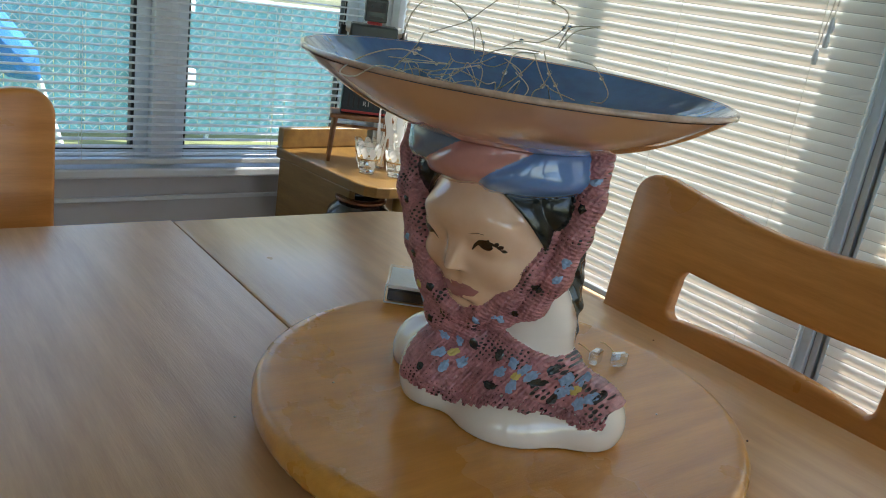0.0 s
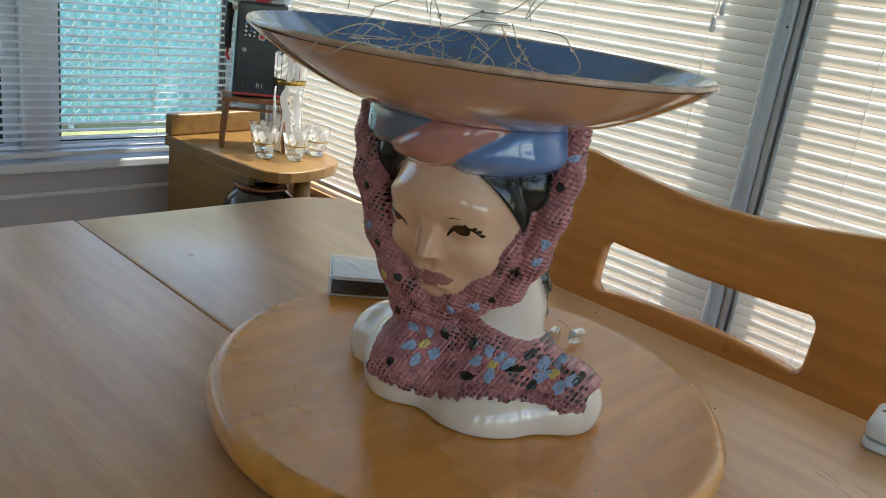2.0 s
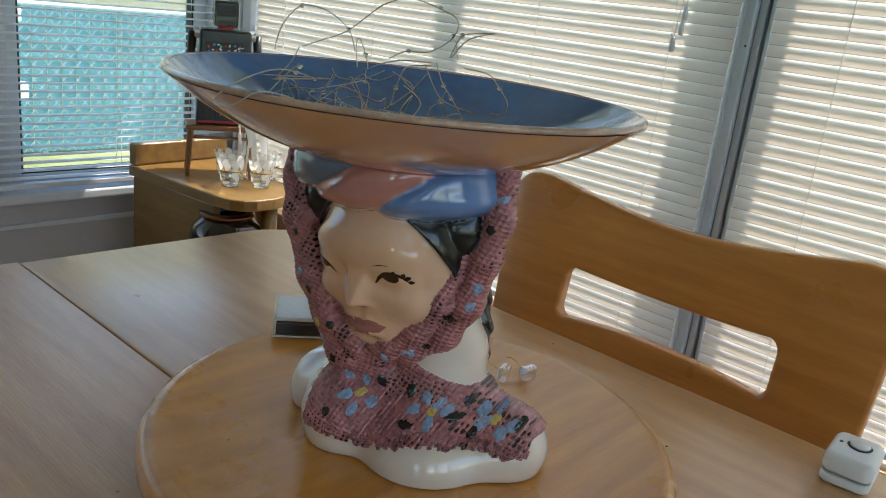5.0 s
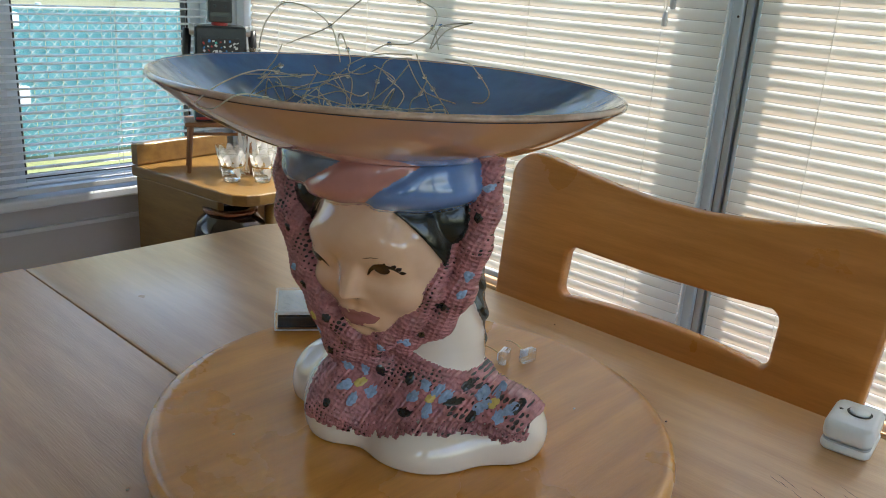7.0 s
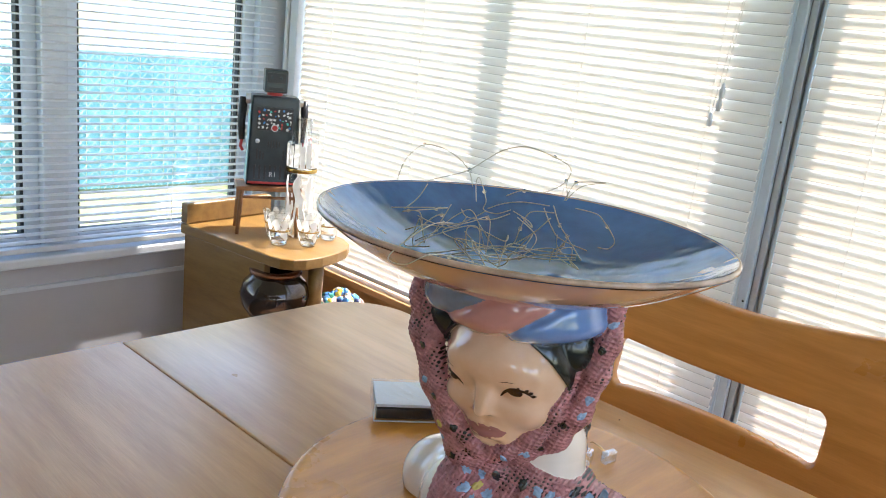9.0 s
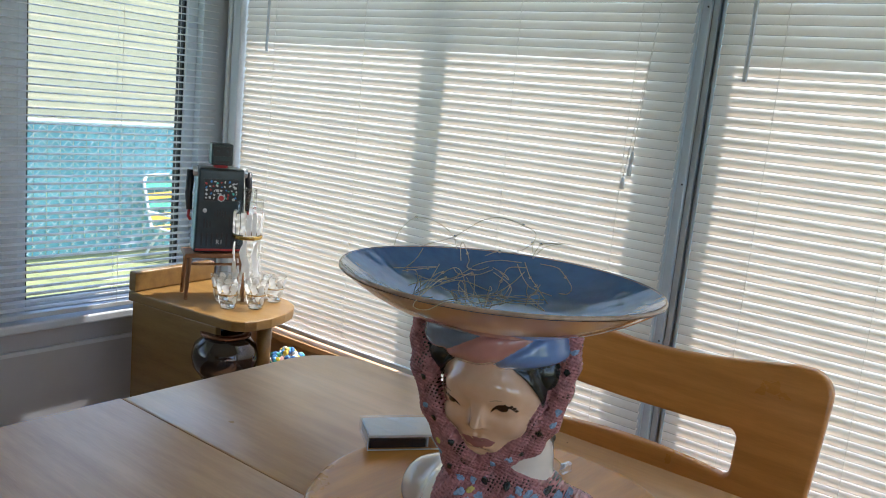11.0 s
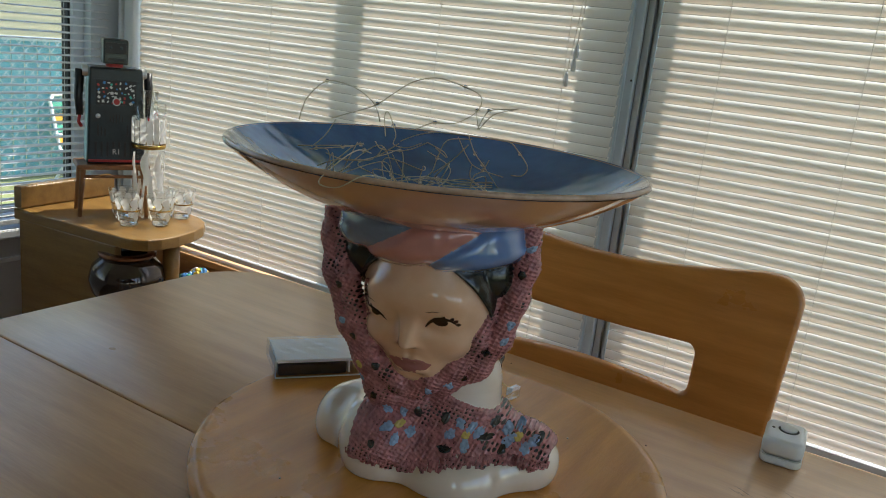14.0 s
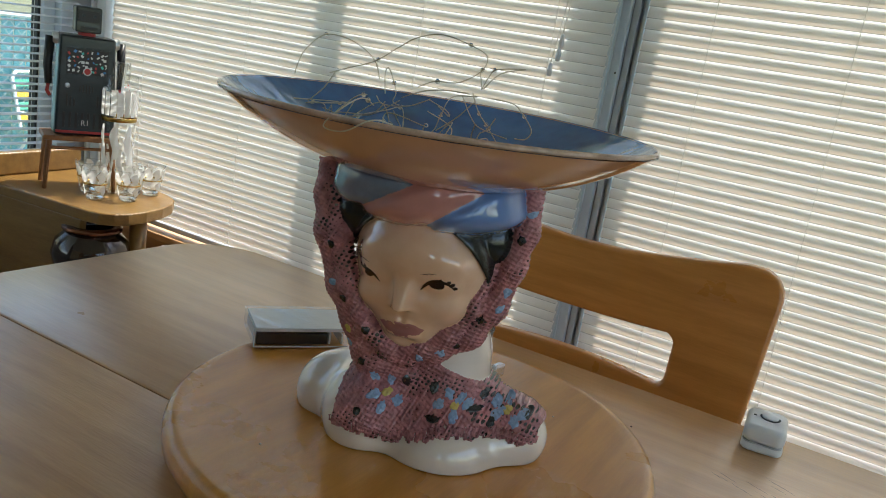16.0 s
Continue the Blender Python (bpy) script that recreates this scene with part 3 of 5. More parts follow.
# local x runs along the front, local y to the window
outline = [(-0.005, 0.0), (0.0, -0.035), (0.02, -0.062), (0.05, -0.075), (0.10, -0.08), (0.16, -0.072), (0.21, -0.055), (0.25, -0.025), (0.275, 0.02), (0.285, 0.07), (0.285, 0.36), (-0.005, 0.36)]
part("tabletop", slab(outline, ZB - 0.028, ZB, 0.004), SIDE_WOOD, side)
part("gallery", slab([(-0.004, 0.335), (0.285, 0.335), (0.285, 0.36), (-0.004, 0.36)], ZB + 0.0005, ZB + 0.058, 0.006), SIDE_WOOD, side, "raised wooden back edge")
part("side_panel", box((0.0, 0.02, 0.0), (0.02, 0.35, ZB - 0.0285), 0.003), SIDE_WOOD, side)
part("back_panel", box((0.021, 0.33, 0.0), (0.28, 0.348, ZB - 0.0285), 0.002), SIDE_WOOD, side)
part("shelf", slab([(0.021, -0.05), (0.19, -0.05), (0.25, 0.0), (0.27, 0.1), (0.27, 0.329), (0.021, 0.329)], 0.375, 0.40, 0.003), SIDE_WOOD, side)
part("leg", tube([(0.128, -0.03, 0), (0.128, -0.03, 0.374)], 0.02, 16), SIDE_WOOD, side, "", True)
part("leg", tube([(0.128, -0.03, 0.4005), (0.128, -0.03, ZB - 0.0285)], 0.02, 16), SIDE_WOOD, side, "", True)

# round dark metallic vase on the shelf
CHROME = material("smoked_mirror_glaze", (0.10, 0.085, 0.08), 0.08, 0.85, 0.2, 12)
COPPER = material("dark_copper", (0.20, 0.085, 0.045), 0.25, 0.8, 0.2, 14)
v = thing("vase", (1.118, 1.735, 0.4005), "round dark mirror-glazed vase on the lower shelf", "vase")
part("bowl", turned([(0, 0), (0.04, 0), (0.06, 0.012), (0.082, 0.045), (0.088, 0.075), (0.08, 0.105), (0.058, 0.128), (0.05, 0.134), (0.045, 0.133), (0.07, 0.10), (0.075, 0.07), (0.05, 0.02), (0, 0.015)], (0, 0, 0), 48), CHROME, v, "", True)
part("collar", turned([(0.0585, 0.1285), (0.066, 0.131), (0.066, 0.138), (0.048, 0.141), (0.046, 0.135)], (0, 0, 0), 48), COPPER, v, "dark copper collar", True)

# bag of glass beads on the shelf
BEADS = [material("bead_%s" % n, c, 0.12, 0, 0.05, 20, coat=0.5) for n, c in (("blue", (0.08, 0.25, 0.55)), ("yellow", (0.75, 0.55, 0.08)), ("white", (0.8, 0.82, 0.82)), ("teal", (0.1, 0.5, 0.42)), ("navy", (0.03, 0.05, 0.15)))]
NET = material("pink_mesh", (0.65, 0.40, 0.36), 0.6)
bag = thing("bead_basket", (1.275, 1.66, 0.4005), "small pink basket heaped with coloured glass beads", "basket")
part("basket", turned([(0, 0), (0.045, 0), (0.06, 0.03), (0.062, 0.05), (0.058, 0.05), (0.05, 0.01), (0, 0.006)], (0, 0, 0), 28), NET, bag, "", True)
rng = random.Random(11)
for i in range(60):
    a, d = rng.uniform(0, 6.28), 0.052 * math.sqrt(rng.random())
    bm = bmesh.new()
    bmesh.ops.create_icosphere(bm, subdivisions=2, radius=rng.uniform(0.007, 0.011), matrix=Matrix.Translation((d * math.cos(a), d * math.sin(a), 0.045 + 0.03 * (1 - (d / 0.052) ** 2) + rng.uniform(-0.004, 0.004))))
    part("bead", bm, BEADS[i % 5], bag, "", True)

# tin robot on its small wooden stand
TIN = material("dark_grey_tin", (0.030, 0.043, 0.050), 0.32, 0.3, 0.25, 25, 0.05, 90, coat=0.5)
TIN_RED = material("red_tin", (0.45, 0.03, 0.03), 0.35)
TIN_LIGHT = material("silver_tin", (0.55, 0.56, 0.56), 0.3, 0.8)
TIN_BLACK = material("black_tin", (0.015, 0.015, 0.018), 0.35)
stand = thing("robot_stand", pose(1.195, 1.905, ZB, 0, 0, -28), "small teak stool used as a display stand", "stand")
part("top", box((-0.085, -0.05, 0.118), (0.085, 0.05, 0.13), 0.004), STAND_WOOD, stand)
for sx in (-1, 1):
    for sy in (-1, 1):
        part("leg", tube([(sx * 0.078, sy * 0.043, 0), (sx * 0.07, sy * 0.038, 0.1175)], [0.005, 0.007], 8), STAND_WOOD, stand)
part("stretcher", tube([(-0.07, -0.04, 0.10), (0.07, -0.04, 0.10)], 0.004, 8), STAND_WOOD, stand)
robot = thing("toy_robot", pose(1.203, 1.905, ZB + 0.1305, 0, 0, -28), "vintage dark grey tin toy robot with gauge panel", "toy")
bm = bmesh.new()
add_box(bm, (-0.068, -0.035, 0), (0.068, 0.035, 0.235), 0.006)
for v_ in bm.verts:
    v_.co.x *= 1.0 - 0.10 * (v_.co.z / 0.235)
part("torso", bm, TIN, robot)
part("trim_band", box((-0.064, -0.0365, 0.005), (0.064, -0.0355, 0.011)), TIN_RED, robot, "thin red band")
part("neck", turned([(0, 0.235), (0.02, 0.235), (0.02, 0.243), (0, 0.243)], (0, 0, 0), 16), TIN_RED, robot)
head = part("head", box((-0.029, -0.026, 0.243), (0.029, 0.026, 0.302), 0.004), TIN, robot)
part("visor", box((-0.024, -0.0275, 0.268), (0.024, -0.0262, 0.294), 0.001), TIN_BLACK, head)
for s in (-1, 1):
    part("eye", turned([(0, 0), (0.004, 0), (0.004, 0.002), (0, 0.003)], (0, 0, 0), 12), TIN, head).matrix_basis = pose(s * 0.012, -0.0276, 0.282, 90, 0, 0)
part("mouth", box((-0.018, -0.0275, 0.249), (0.018, -0.0262, 0.257), 0.0005), TIN_BLACK, head)
for s in (-1, 1):
    arm = part("arm", tube([(s * 0.078, 0, 0.225), (s * 0.082, 0, 0.16), (s * 0.08, -0.006, 0.115)], [0.011, 0.010, 0.008], 10), TIN_BLACK, robot, "", True)
    part("hand_claw", tube([(s * 0.08, -0.006, 0.1145), (s * 0.084, -0.02, 0.10), (s * 0.078, -0.026, 0.09)], 0.004, 8), TIN_RED, arm, "red gripper")
    part("shoulder", turned([(0, 0), (0.014, 0), (0.014, 0.012), (0, 0.012)], (0, 0, 0), 16), TIN_LIGHT, robot).matrix_basis = pose(s * 0.062, 0, 0.222, 0, s * 90, 0)
    part("knob", turned([(0, 0), (0.006, 0), (0.005, 0.004), (0, 0.005)], (0, 0, 0), 14), TIN_LIGHT, robot).matrix_basis = pose(s * 0.042, -0.0352, 0.118, 90, 0, 0)
panel = part("gauge_panel", box((-0.046, -0.0368, 0.146), (0.046, -0.0352, 0.205), 0.0005), TIN_BLACK, robot, "black panel of coloured gauges")
part("panel_frame", box((-0.048, -0.0374, 0.205), (0.048, -0.0352, 0.2075), 0.0004), TIN, panel)
part("panel_frame", box((-0.048, -0.0374, 0.1435), (0.048, -0.0352, 0.146), 0.0004), TIN, panel)
rng = random.Random(3)
for i in range(9):
    for j in range(5):
        w_, h_ = rng.uniform(0.003, 0.0075), rng.uniform(0.0015, 0.007)
        a = box((-w_ / 2, 0, -h_ / 2), (w_ / 2, 0.0008, h_ / 2))
        part("gauge", a, (TIN_LIGHT, BEADS[0], TIN_LIGHT, TIN_RED, BEADS[3], TIN_LIGHT)[rng.randrange(6)], panel).matrix_basis = pose(-0.040 + 0.010 * i + rng.uniform(-0.003, 0.003), -0.0378, 0.153 + 0.0108 * j + rng.uniform(-0.003, 0.003), 0, rng.uniform(-70, 70), 0)
part("dial", turned([(0, 0), (0.0095, 0), (0.0095, 0.001), (0, 0.001)], (0, 0, 0), 20), TIN_LIGHT, panel).matrix_basis = pose(0, -0.0380, 0.154, 90, 0, 0)
part("dial", turned([(0, 0), (0.0072, 0), (0.0072, 0.001), (0, 0.001)], (0, 0, 0), 20), TIN_RED, panel).matrix_basis = pose(0, -0.0385, 0.154, 90, 0, 0)
for i in range(5):
    hh = 0.011 * math.sqrt(1 - ((i - 2) / 2.6) ** 2)
    part("grille_slot", box((-0.0155 + i * 0.007, -0.0362, 0.112 - hh), (-0.0125 + i * 0.007, -0.0352, 0.112 + hh), 0.0004), TIN_BLACK, robot)
for s_ in (-1, 1):
    for i in range(3):
        part("rib", box((s_ * 0.034 - 0.010 + i * 0.008, -0.0362, 0.070), (s_ * 0.034 - 0.006 + i * 0.008, -0.0352, 0.098 - 0.005 * i), 0.0004), TIN_BLACK, robot)
for i in range(8):
    part("rib", box((-0.05 + i * 0.0135, -0.0362, 0.018), (-0.0445 + i * 0.0135, -0.0352, 0.055), 0.0004), TIN_BLACK, robot)
tx_ = bpy.data.curves.new("lettering", "FONT")
tx_.body, tx_.size, tx_.extrude, tx_.align_x = "R1", 0.018, 0.0004, "CENTER"
letters = part("plate_ground", box((-0.014, -0.0368, 0.021), (0.014, -0.0363, 0.041)), TIN, robot)
lettering = new("lettering", tx_)
lettering.matrix_basis = pose(0, -0.0375, 0.025, 90, 0, 0)
lettering.parent = letters
tx_.materials.append(TIN_LIGHT)
part("battery_wire", tube([(0.075, 0.0, 0.1), (0.10, -0.01, 0.13), (0.105, -0.015, 0.09), (0.10, -0.02, 0.05)], 0.0016, 6), TIN_RED, robot, "red wire")

# glass carafe and tumblers with gold and black bands
GOLD = material("gold_band", (0.55, 0.36, 0.10), 0.25, 0.9)
BASE_GLASS = glass("thick_clear_glass", (1, 1, 1), 0.02)
FROST = thin_sheet("etched_glass", (0.88, 0.89, 0.88), (0.95, 0.95, 0.94), 0.5, 0.25)
car = thing("carafe", (1.247, 1.828, ZB + 0.0005), "tall clear glass carafe with an etched neck and gold band", "carafe")
part("body", turned([(0, 0.001), (0.036, 0), (0.038, 0.004), (0.038, 0.165), (0.0405, 0.20), (0.040, 0.284), (0.0392, 0.2855), (0.0384, 0.284)], (0, 0, 0), 40), CLEAR, car, "", True)


def etched(name, parent, radius, a0, a1, z0, z1, taper=0.0, lean=0.0):
    """A frosted patch that follows the round glass: radius grows by taper per metre, pointed at both ends if lean."""
    bm = bmesh.new()
    rows = []
    for j in range(7):
        z = z0 + (z1 - z0) * j / 6
        r = radius + taper * (z - z0) + 0.0006
        w = math.sin(math.pi * (0.12 + 0.76 * j / 6)) if lean else 1.0
        mid = (a0 + a1) / 2 + lean * math.sin(j * 1.1)
        rows.append([bm.verts.new((r * math.cos(mid + (a1 - a0) / 2 * w * s), r * math.sin(mid + (a1 - a0) / 2 * w * s), z)) for s in (-1, 0, 1)])
    for lo, hi in zip(rows, rows[1:]):
        for k in (0, 1):
            bm.faces.new((lo[k], lo[k + 1], hi[k + 1], hi[k]))
    return part(name, bm, FROST, parent, "", True)


for k in range(16):
    a = 2 * math.pi * k / 16
    etched("etched_flute", car, 0.0405, a, a + 0.33, 0.190, 0.247 + 0.005 * (k % 2))
for k in range(7):
    a = 2 * math.pi * k / 7
    etched("etched_leaf", car, 0.038, a, a + 0.55, 0.085 - 0.03 * (k % 2), 0.168, 0.0, 0.12)
    etched("etched_leaf", car, 0.038, a + 0.5, a + 0.8, 0.02, 0.09 + 0.02 * (k % 3), 0.0, 0.10)
part("gold_band", turned([(0.0396, 0.176), (0.041, 0.178), (0.041, 0.184), (0.0404, 0.186), (0.0396, 0.176)], (0, 0, 0), 40), GOLD, car, "", True)
part("neck", turned([(0.0395, 0.262), (0.022, 0.268), (0.020, 0.274), (0.021, 0.315), (0.0195, 0.316), (0.0185, 0.274)], (0, 0, 0), 28), CLEAR, car, "", True)
part("stirrer", tube([(-0.030, -0.012, 0.012), (0.020, 0.010, 0.315)], 0.003, 8), FROST, car, "clear glass rod")


def tumbler(at):
    t = thing("tumbler", at, "small clear glass tumbler with etched leaves and gold band", "glass", "tumblers round the carafe")
    part("cup", turned([(0, 0.001), (0.019, 0), (0.0205, 0.003), (0.0335, 0.0740), (0.0328, 0.0750), (0.032, 0.0740)], (0, 0, 0), 28), CLEAR, t, "", True)
    part("foot", turned([(0, 0.0015), (0.0185, 0.0015), (0.020, 0.009), (0.014, 0.012), (0, 0.0125)], (0, 0, 0), 12), BASE_GLASS, t, "thick clear glass foot", True)
    part("gold_band", turned([(0.0268, 0.0375), (0.0276, 0.038), (0.0280, 0.0405), (0.0274, 0.041), (0.0268, 0.0375)], (0, 0, 0), 28), GOLD, t, "", True)
    for k in range(9):
        a = 2 * math.pi * k / 9
        etched("etched_leaf", t, 0.0278, a, a + 0.62, 0.0425, 0.070 + 0.002 * (k % 2), 0.183, 0.08)
        if k % 3 == 0:
            etched("etched_leaf", t, 0.0222, a + 0.3, a + 0.9, 0.012, 0.036, 0.183, 0.1)
    return t


first = tumbler((1.150, 1.775, ZB + 0.0005))
for x_, y_ in ((1.212, 1.735), (1.302, 1.765), (1.268, 1.79), (1.185, 1.845)):
    copy_thing(first, Matrix.Translation((x_, y_, ZB + 0.0005)))

# ---- small things on the table ----
EAR_GLASS = thin_glass("bright_cut_glass", (0.93, 0.95, 0.96), 0.05, 5.0)
ACRYL = thin_glass("clear_acrylic", (0.98, 0.99, 1.0), 0.03, 1.2)
FROSTED = material("bright_acrylic_edge", (0.75, 0.78, 0.80), 0.2, 0, 0.05, 40)
CARD = material("white_card", (0.82, 0.83, 0.85), 0.6, 0, 0.03, 30)
BLACKP = material("black_plastic", (0.012, 0.012, 0.014), 0.3)
WHITEP = material("white_plastic", (0.80, 0.81, 0.82), 0.28, 0, 0.03, 40)
case = thing("card_case", pose(0.518, 0.617, ST + 0.0005, 0, 0, -37), "clear acrylic case holding white cards on a black tray", "card case")
shell = part("shell", box((-0.052, -0.024, 0), (0.052, 0.038, 0.020), 0.0012), ACRYL, case, "clear acrylic shell")
part("edge", box((-0.0522, -0.0243, 0.0002), (0.0522, -0.0228, 0.0016), 0.0003), FROSTED, shell, "bright edge")
part("edge", box((-0.0522, -0.0243, 0.0182), (0.0522, -0.0228, 0.0198), 0.0003), FROSTED, shell, "bright edge")
part("edge", box((-0.0525, -0.0243, 0.0017), (-0.0512, -0.0228, 0.0181), 0.0003), FROSTED, shell, "bright edge")
part("tray", box((-0.0495, -0.021, 0.002), (0.020, 0.034, 0.013), 0.001), BLACKP, case, "black tray")
part("divider", box((0.0215, -0.020, 0.002), (0.0235, 0.034, 0.014), 0.0004), FROSTED, case)
part("divider", box((0.034, -0.020, 0.002), (0.036, 0.034, 0.012), 0.0004), FROSTED, case)
part("cards", box((-0.0495, -0.020, 0.0145), (0.0495, 0.035, 0.0178), 0.0004), CARD, case, "stack of white cards")

rem = thing("remote_control", pose(0.760, 0.205, TZ + 0.0005, 0, 0, 6), "small white plastic remote with a round button", "remote")
part("lower_shell", slab(rounded(-0.028, -0.0200, 0.028, 0.0200, 0.009), 0, 0.0085, 0.003), WHITEP, rem, "", True)
part("upper_shell", slab(rounded(-0.028, -0.0200, 0.028, 0.0200, 0.009), 0.0092, 0.0275, 0.0055, 4), WHITEP, rem, "", True)
part("joint", slab(rounded(-0.0268, -0.0188, 0.0268, 0.0188, 0.008), 0.0080, 0.0092), ALU, rem)
part("button_well", turned([(0, 0.0275), (0.0098, 0.0275), (0.0102, 0.0279), (0, 0.0279)], (0.004, -0.002, 0), 28), GASKET, rem, "dark ring round the button")
part("button", turned([(0, 0.028), (0.008, 0.028), (0.0084, 0.0292), (0.007, 0.0303), (0, 0.0299)], (0.004, -0.002, 0), 28), WHITEP, rem, "round white button", True)
part("led", turned([(0, 0.0275), (0.0016, 0.0275), (0.0016, 0.0280), (0, 0.0280)], (0.002, 0.0125, 0), 12), BLACKP, rem)

for (x_, y_, rz) in ((0.580, 0.450, 20), (0.598, 0.438, -10)):
    e = thing("glass_earring", pose(x_, y_, ST + 0.0005, 0, 0, rz), "clear square glass stud earring with a thin wire", "earring", "pair of earrings")
    part("stone", box((-0.008, -0.004, 0.0), (0.008, 0.004, 0.013), 0.0022), EAR_GLASS, e, "clear square stone")
    part("bezel", box((-0.005, 0.0042, 0.003), (0.005, 0.0052, 0.010), 0.0004), FROSTED, e)
    part("wire", tube([(0, 0.0053, 0.008), (-0.002, 0.012, 0.012), (-0.008, 0.016, 0.016), (-0.014, 0.014, 0.018)], 0.0005, 5), GOLD, e)

# scratches and crumbs on the table
SCRATCH = material("dark_scratch", (0.07, 0.035, 0.018), 0.7)
CRUMB = material("pale_crumb", (0.7, 0.62, 0.45), 0.8)
g = random.Random(8)
for k in range(9):
    x0, y0 = 0.655 + g.uniform(-0.01, 0.03), 0.222 + g.uniform(-0.045, 0.012)
    L = g.uniform(0.008, 0.05)
    bm = bmesh.new()
    pts = [bm.verts.new((x0 - tx - L * 0.42 * t + s * 0.0005 * (1 - abs(2 * t - 1)) + 0.0005 * math.sin(9 * t + k), y0 - ty - L * 0.9 * t, TZ + 0.00025)) for t, s in ((0, 0), (0.3, 1), (0.7, 1), (1, 0), (0.7, -1), (0.3, -1))]
    bm.faces.new(pts)
    part("scratch", bm, SCRATCH, table, "dark scratch in the varnish")
for x_, y_, z_ in ((0.763, 0.523, TZ), (0.272, 0.538, TZ), (0.36, 0.60, TZ), (0.66, 0.60, TZ), (0.30, 0.40, TZ), (0.60, 0.30, ST), (0.42, 0.29, ST), (0.56, 0.36, ST), (0.335, 0.50, ST)):
    c = bmesh.new()
    bmesh.ops.create_icosphere(c, subdivisions=1, radius=0.0012, matrix=Matrix.Diagonal((1, 0.8, 0.6, 1)))
    crumb = part("crumb", c, CRUMB if g.random() < 0.6 else SCRATCH, None, "tiny pale crumb lying on the wood")
    crumb.location = (x_, y_, z_ + 0.0007)
    tagged(crumb, "", "crumb", "crumbs on the table")

# ---- ceramic lady-head planter: one mesh from a smooth distance field ----
# local millimetres: a to the statue's left side, b ahead of the face, c up from the turntable
BUST = Vector((0.408, 0.437, ST + 0.0003))
AHEAD, SIDE = Vector((-0.958, -0.287, 0)), Vector((0.287, -0.958, 0))


def ell(p, c, r):
    x, y, z = (p[0] - c[0]) / r[0], (p[1] - c[1]) / r[1], (p[2] - c[2]) / r[2]
    k0 = np.sqrt(x * x + y * y + z * z)
    x, y, z = x / r[0], y / r[1], z / r[2]
    return k0 * (k0 - 1) / (np.sqrt(x * x + y * y + z * z) + 1e-6)


def cap(p, a, b, ra, rb):
    dx, dy, dz = b[0] - a[0], b[1] - a[1], b[2] - a[2]
    x, y, z = p[0] - a[0], p[1] - a[1], p[2] - a[2]
    t = np.clip((x * dx + y * dy + z * dz) / (dx * dx + dy * dy + dz * dz), 0, 1)
    x, y, z = x - t * dx, y - t * dy, z - t * dz
    return np.sqrt(x * x + y * y + z * z) - (ra + (rb - ra) * t)


def smin(a, b, k):
    h = np.clip(0.5 + (0.5 / k) * (b - a), 0, 1)
    return b + (a - b) * h - k * h * (1 - h)


def smax(a, b, k):
    return -smin(-a, -b, k)


def poly2(x, y, pts):
    """Signed distance to a polygon, negative inside."""
    d, inside = np.full(x.shape, 1e9, np.float32), np.zeros(x.shape, bool)
    for (x0, y0), (x1, y1) in zip(pts, pts[1:] + pts[:1]):
        ex, ey = x1 - x0, y1 - y0
        t = np.clip(((x - x0) * ex + (y - y0) * ey) / (ex * ex + ey * ey), 0, 1)
        u, w = x - x0 - t * ex, y - y0 - t * ey
        d = np.minimum(d, u * u + w * w)
        inside ^= ((y0 > y) != (y1 > y)) & (x < (x1 - x0) * (y - y0) / (y1 - y0 + 1e-9) + x0)
    d = np.sqrt(d)
    return np.where(inside, -d, d)


def chain(p, pts, k=4):
    d = None
    for (a, ra), (b, rb) in zip(pts, pts[1:]):
        e = cap(p, a, b, ra, rb)
        d = e if d is None else smin(d, e, k)
    return d


def f_body(p):
    d = ell(p, (-64, -49, 10), (31, 36, 32))
    d = smin(d, ell(p, (-40, -50, 12), (30, 32, 34)), 14)
    d = smin(d, ell(p, (-21, -18, 16), (38, 45, 40)), 16)
    d = smin(d, ell(p, (38, -23, 5), (49, 51, 37)), 16)
    d = smin(d, ell(p, (84, -46, 12), (35, 36, 30)), 16)
    d = smin(d, ell(p, (5, -68, 12), (80, 34, 40)), 16)
    d = smin(d, cap(p, (28, -44, 26), (27, -46, 70), 42, 33), 20)
    d = smin(d, cap(p, (27, -46, 70), (18, -28, 125), 33, 30), 14)
    return np.maximum(d, -p[2])


def lean(p):
    """The head leans forward: its front moves ahead with height."""
    return (p[0], p[1] - 0.38 * (p[2] - 145), p[2])


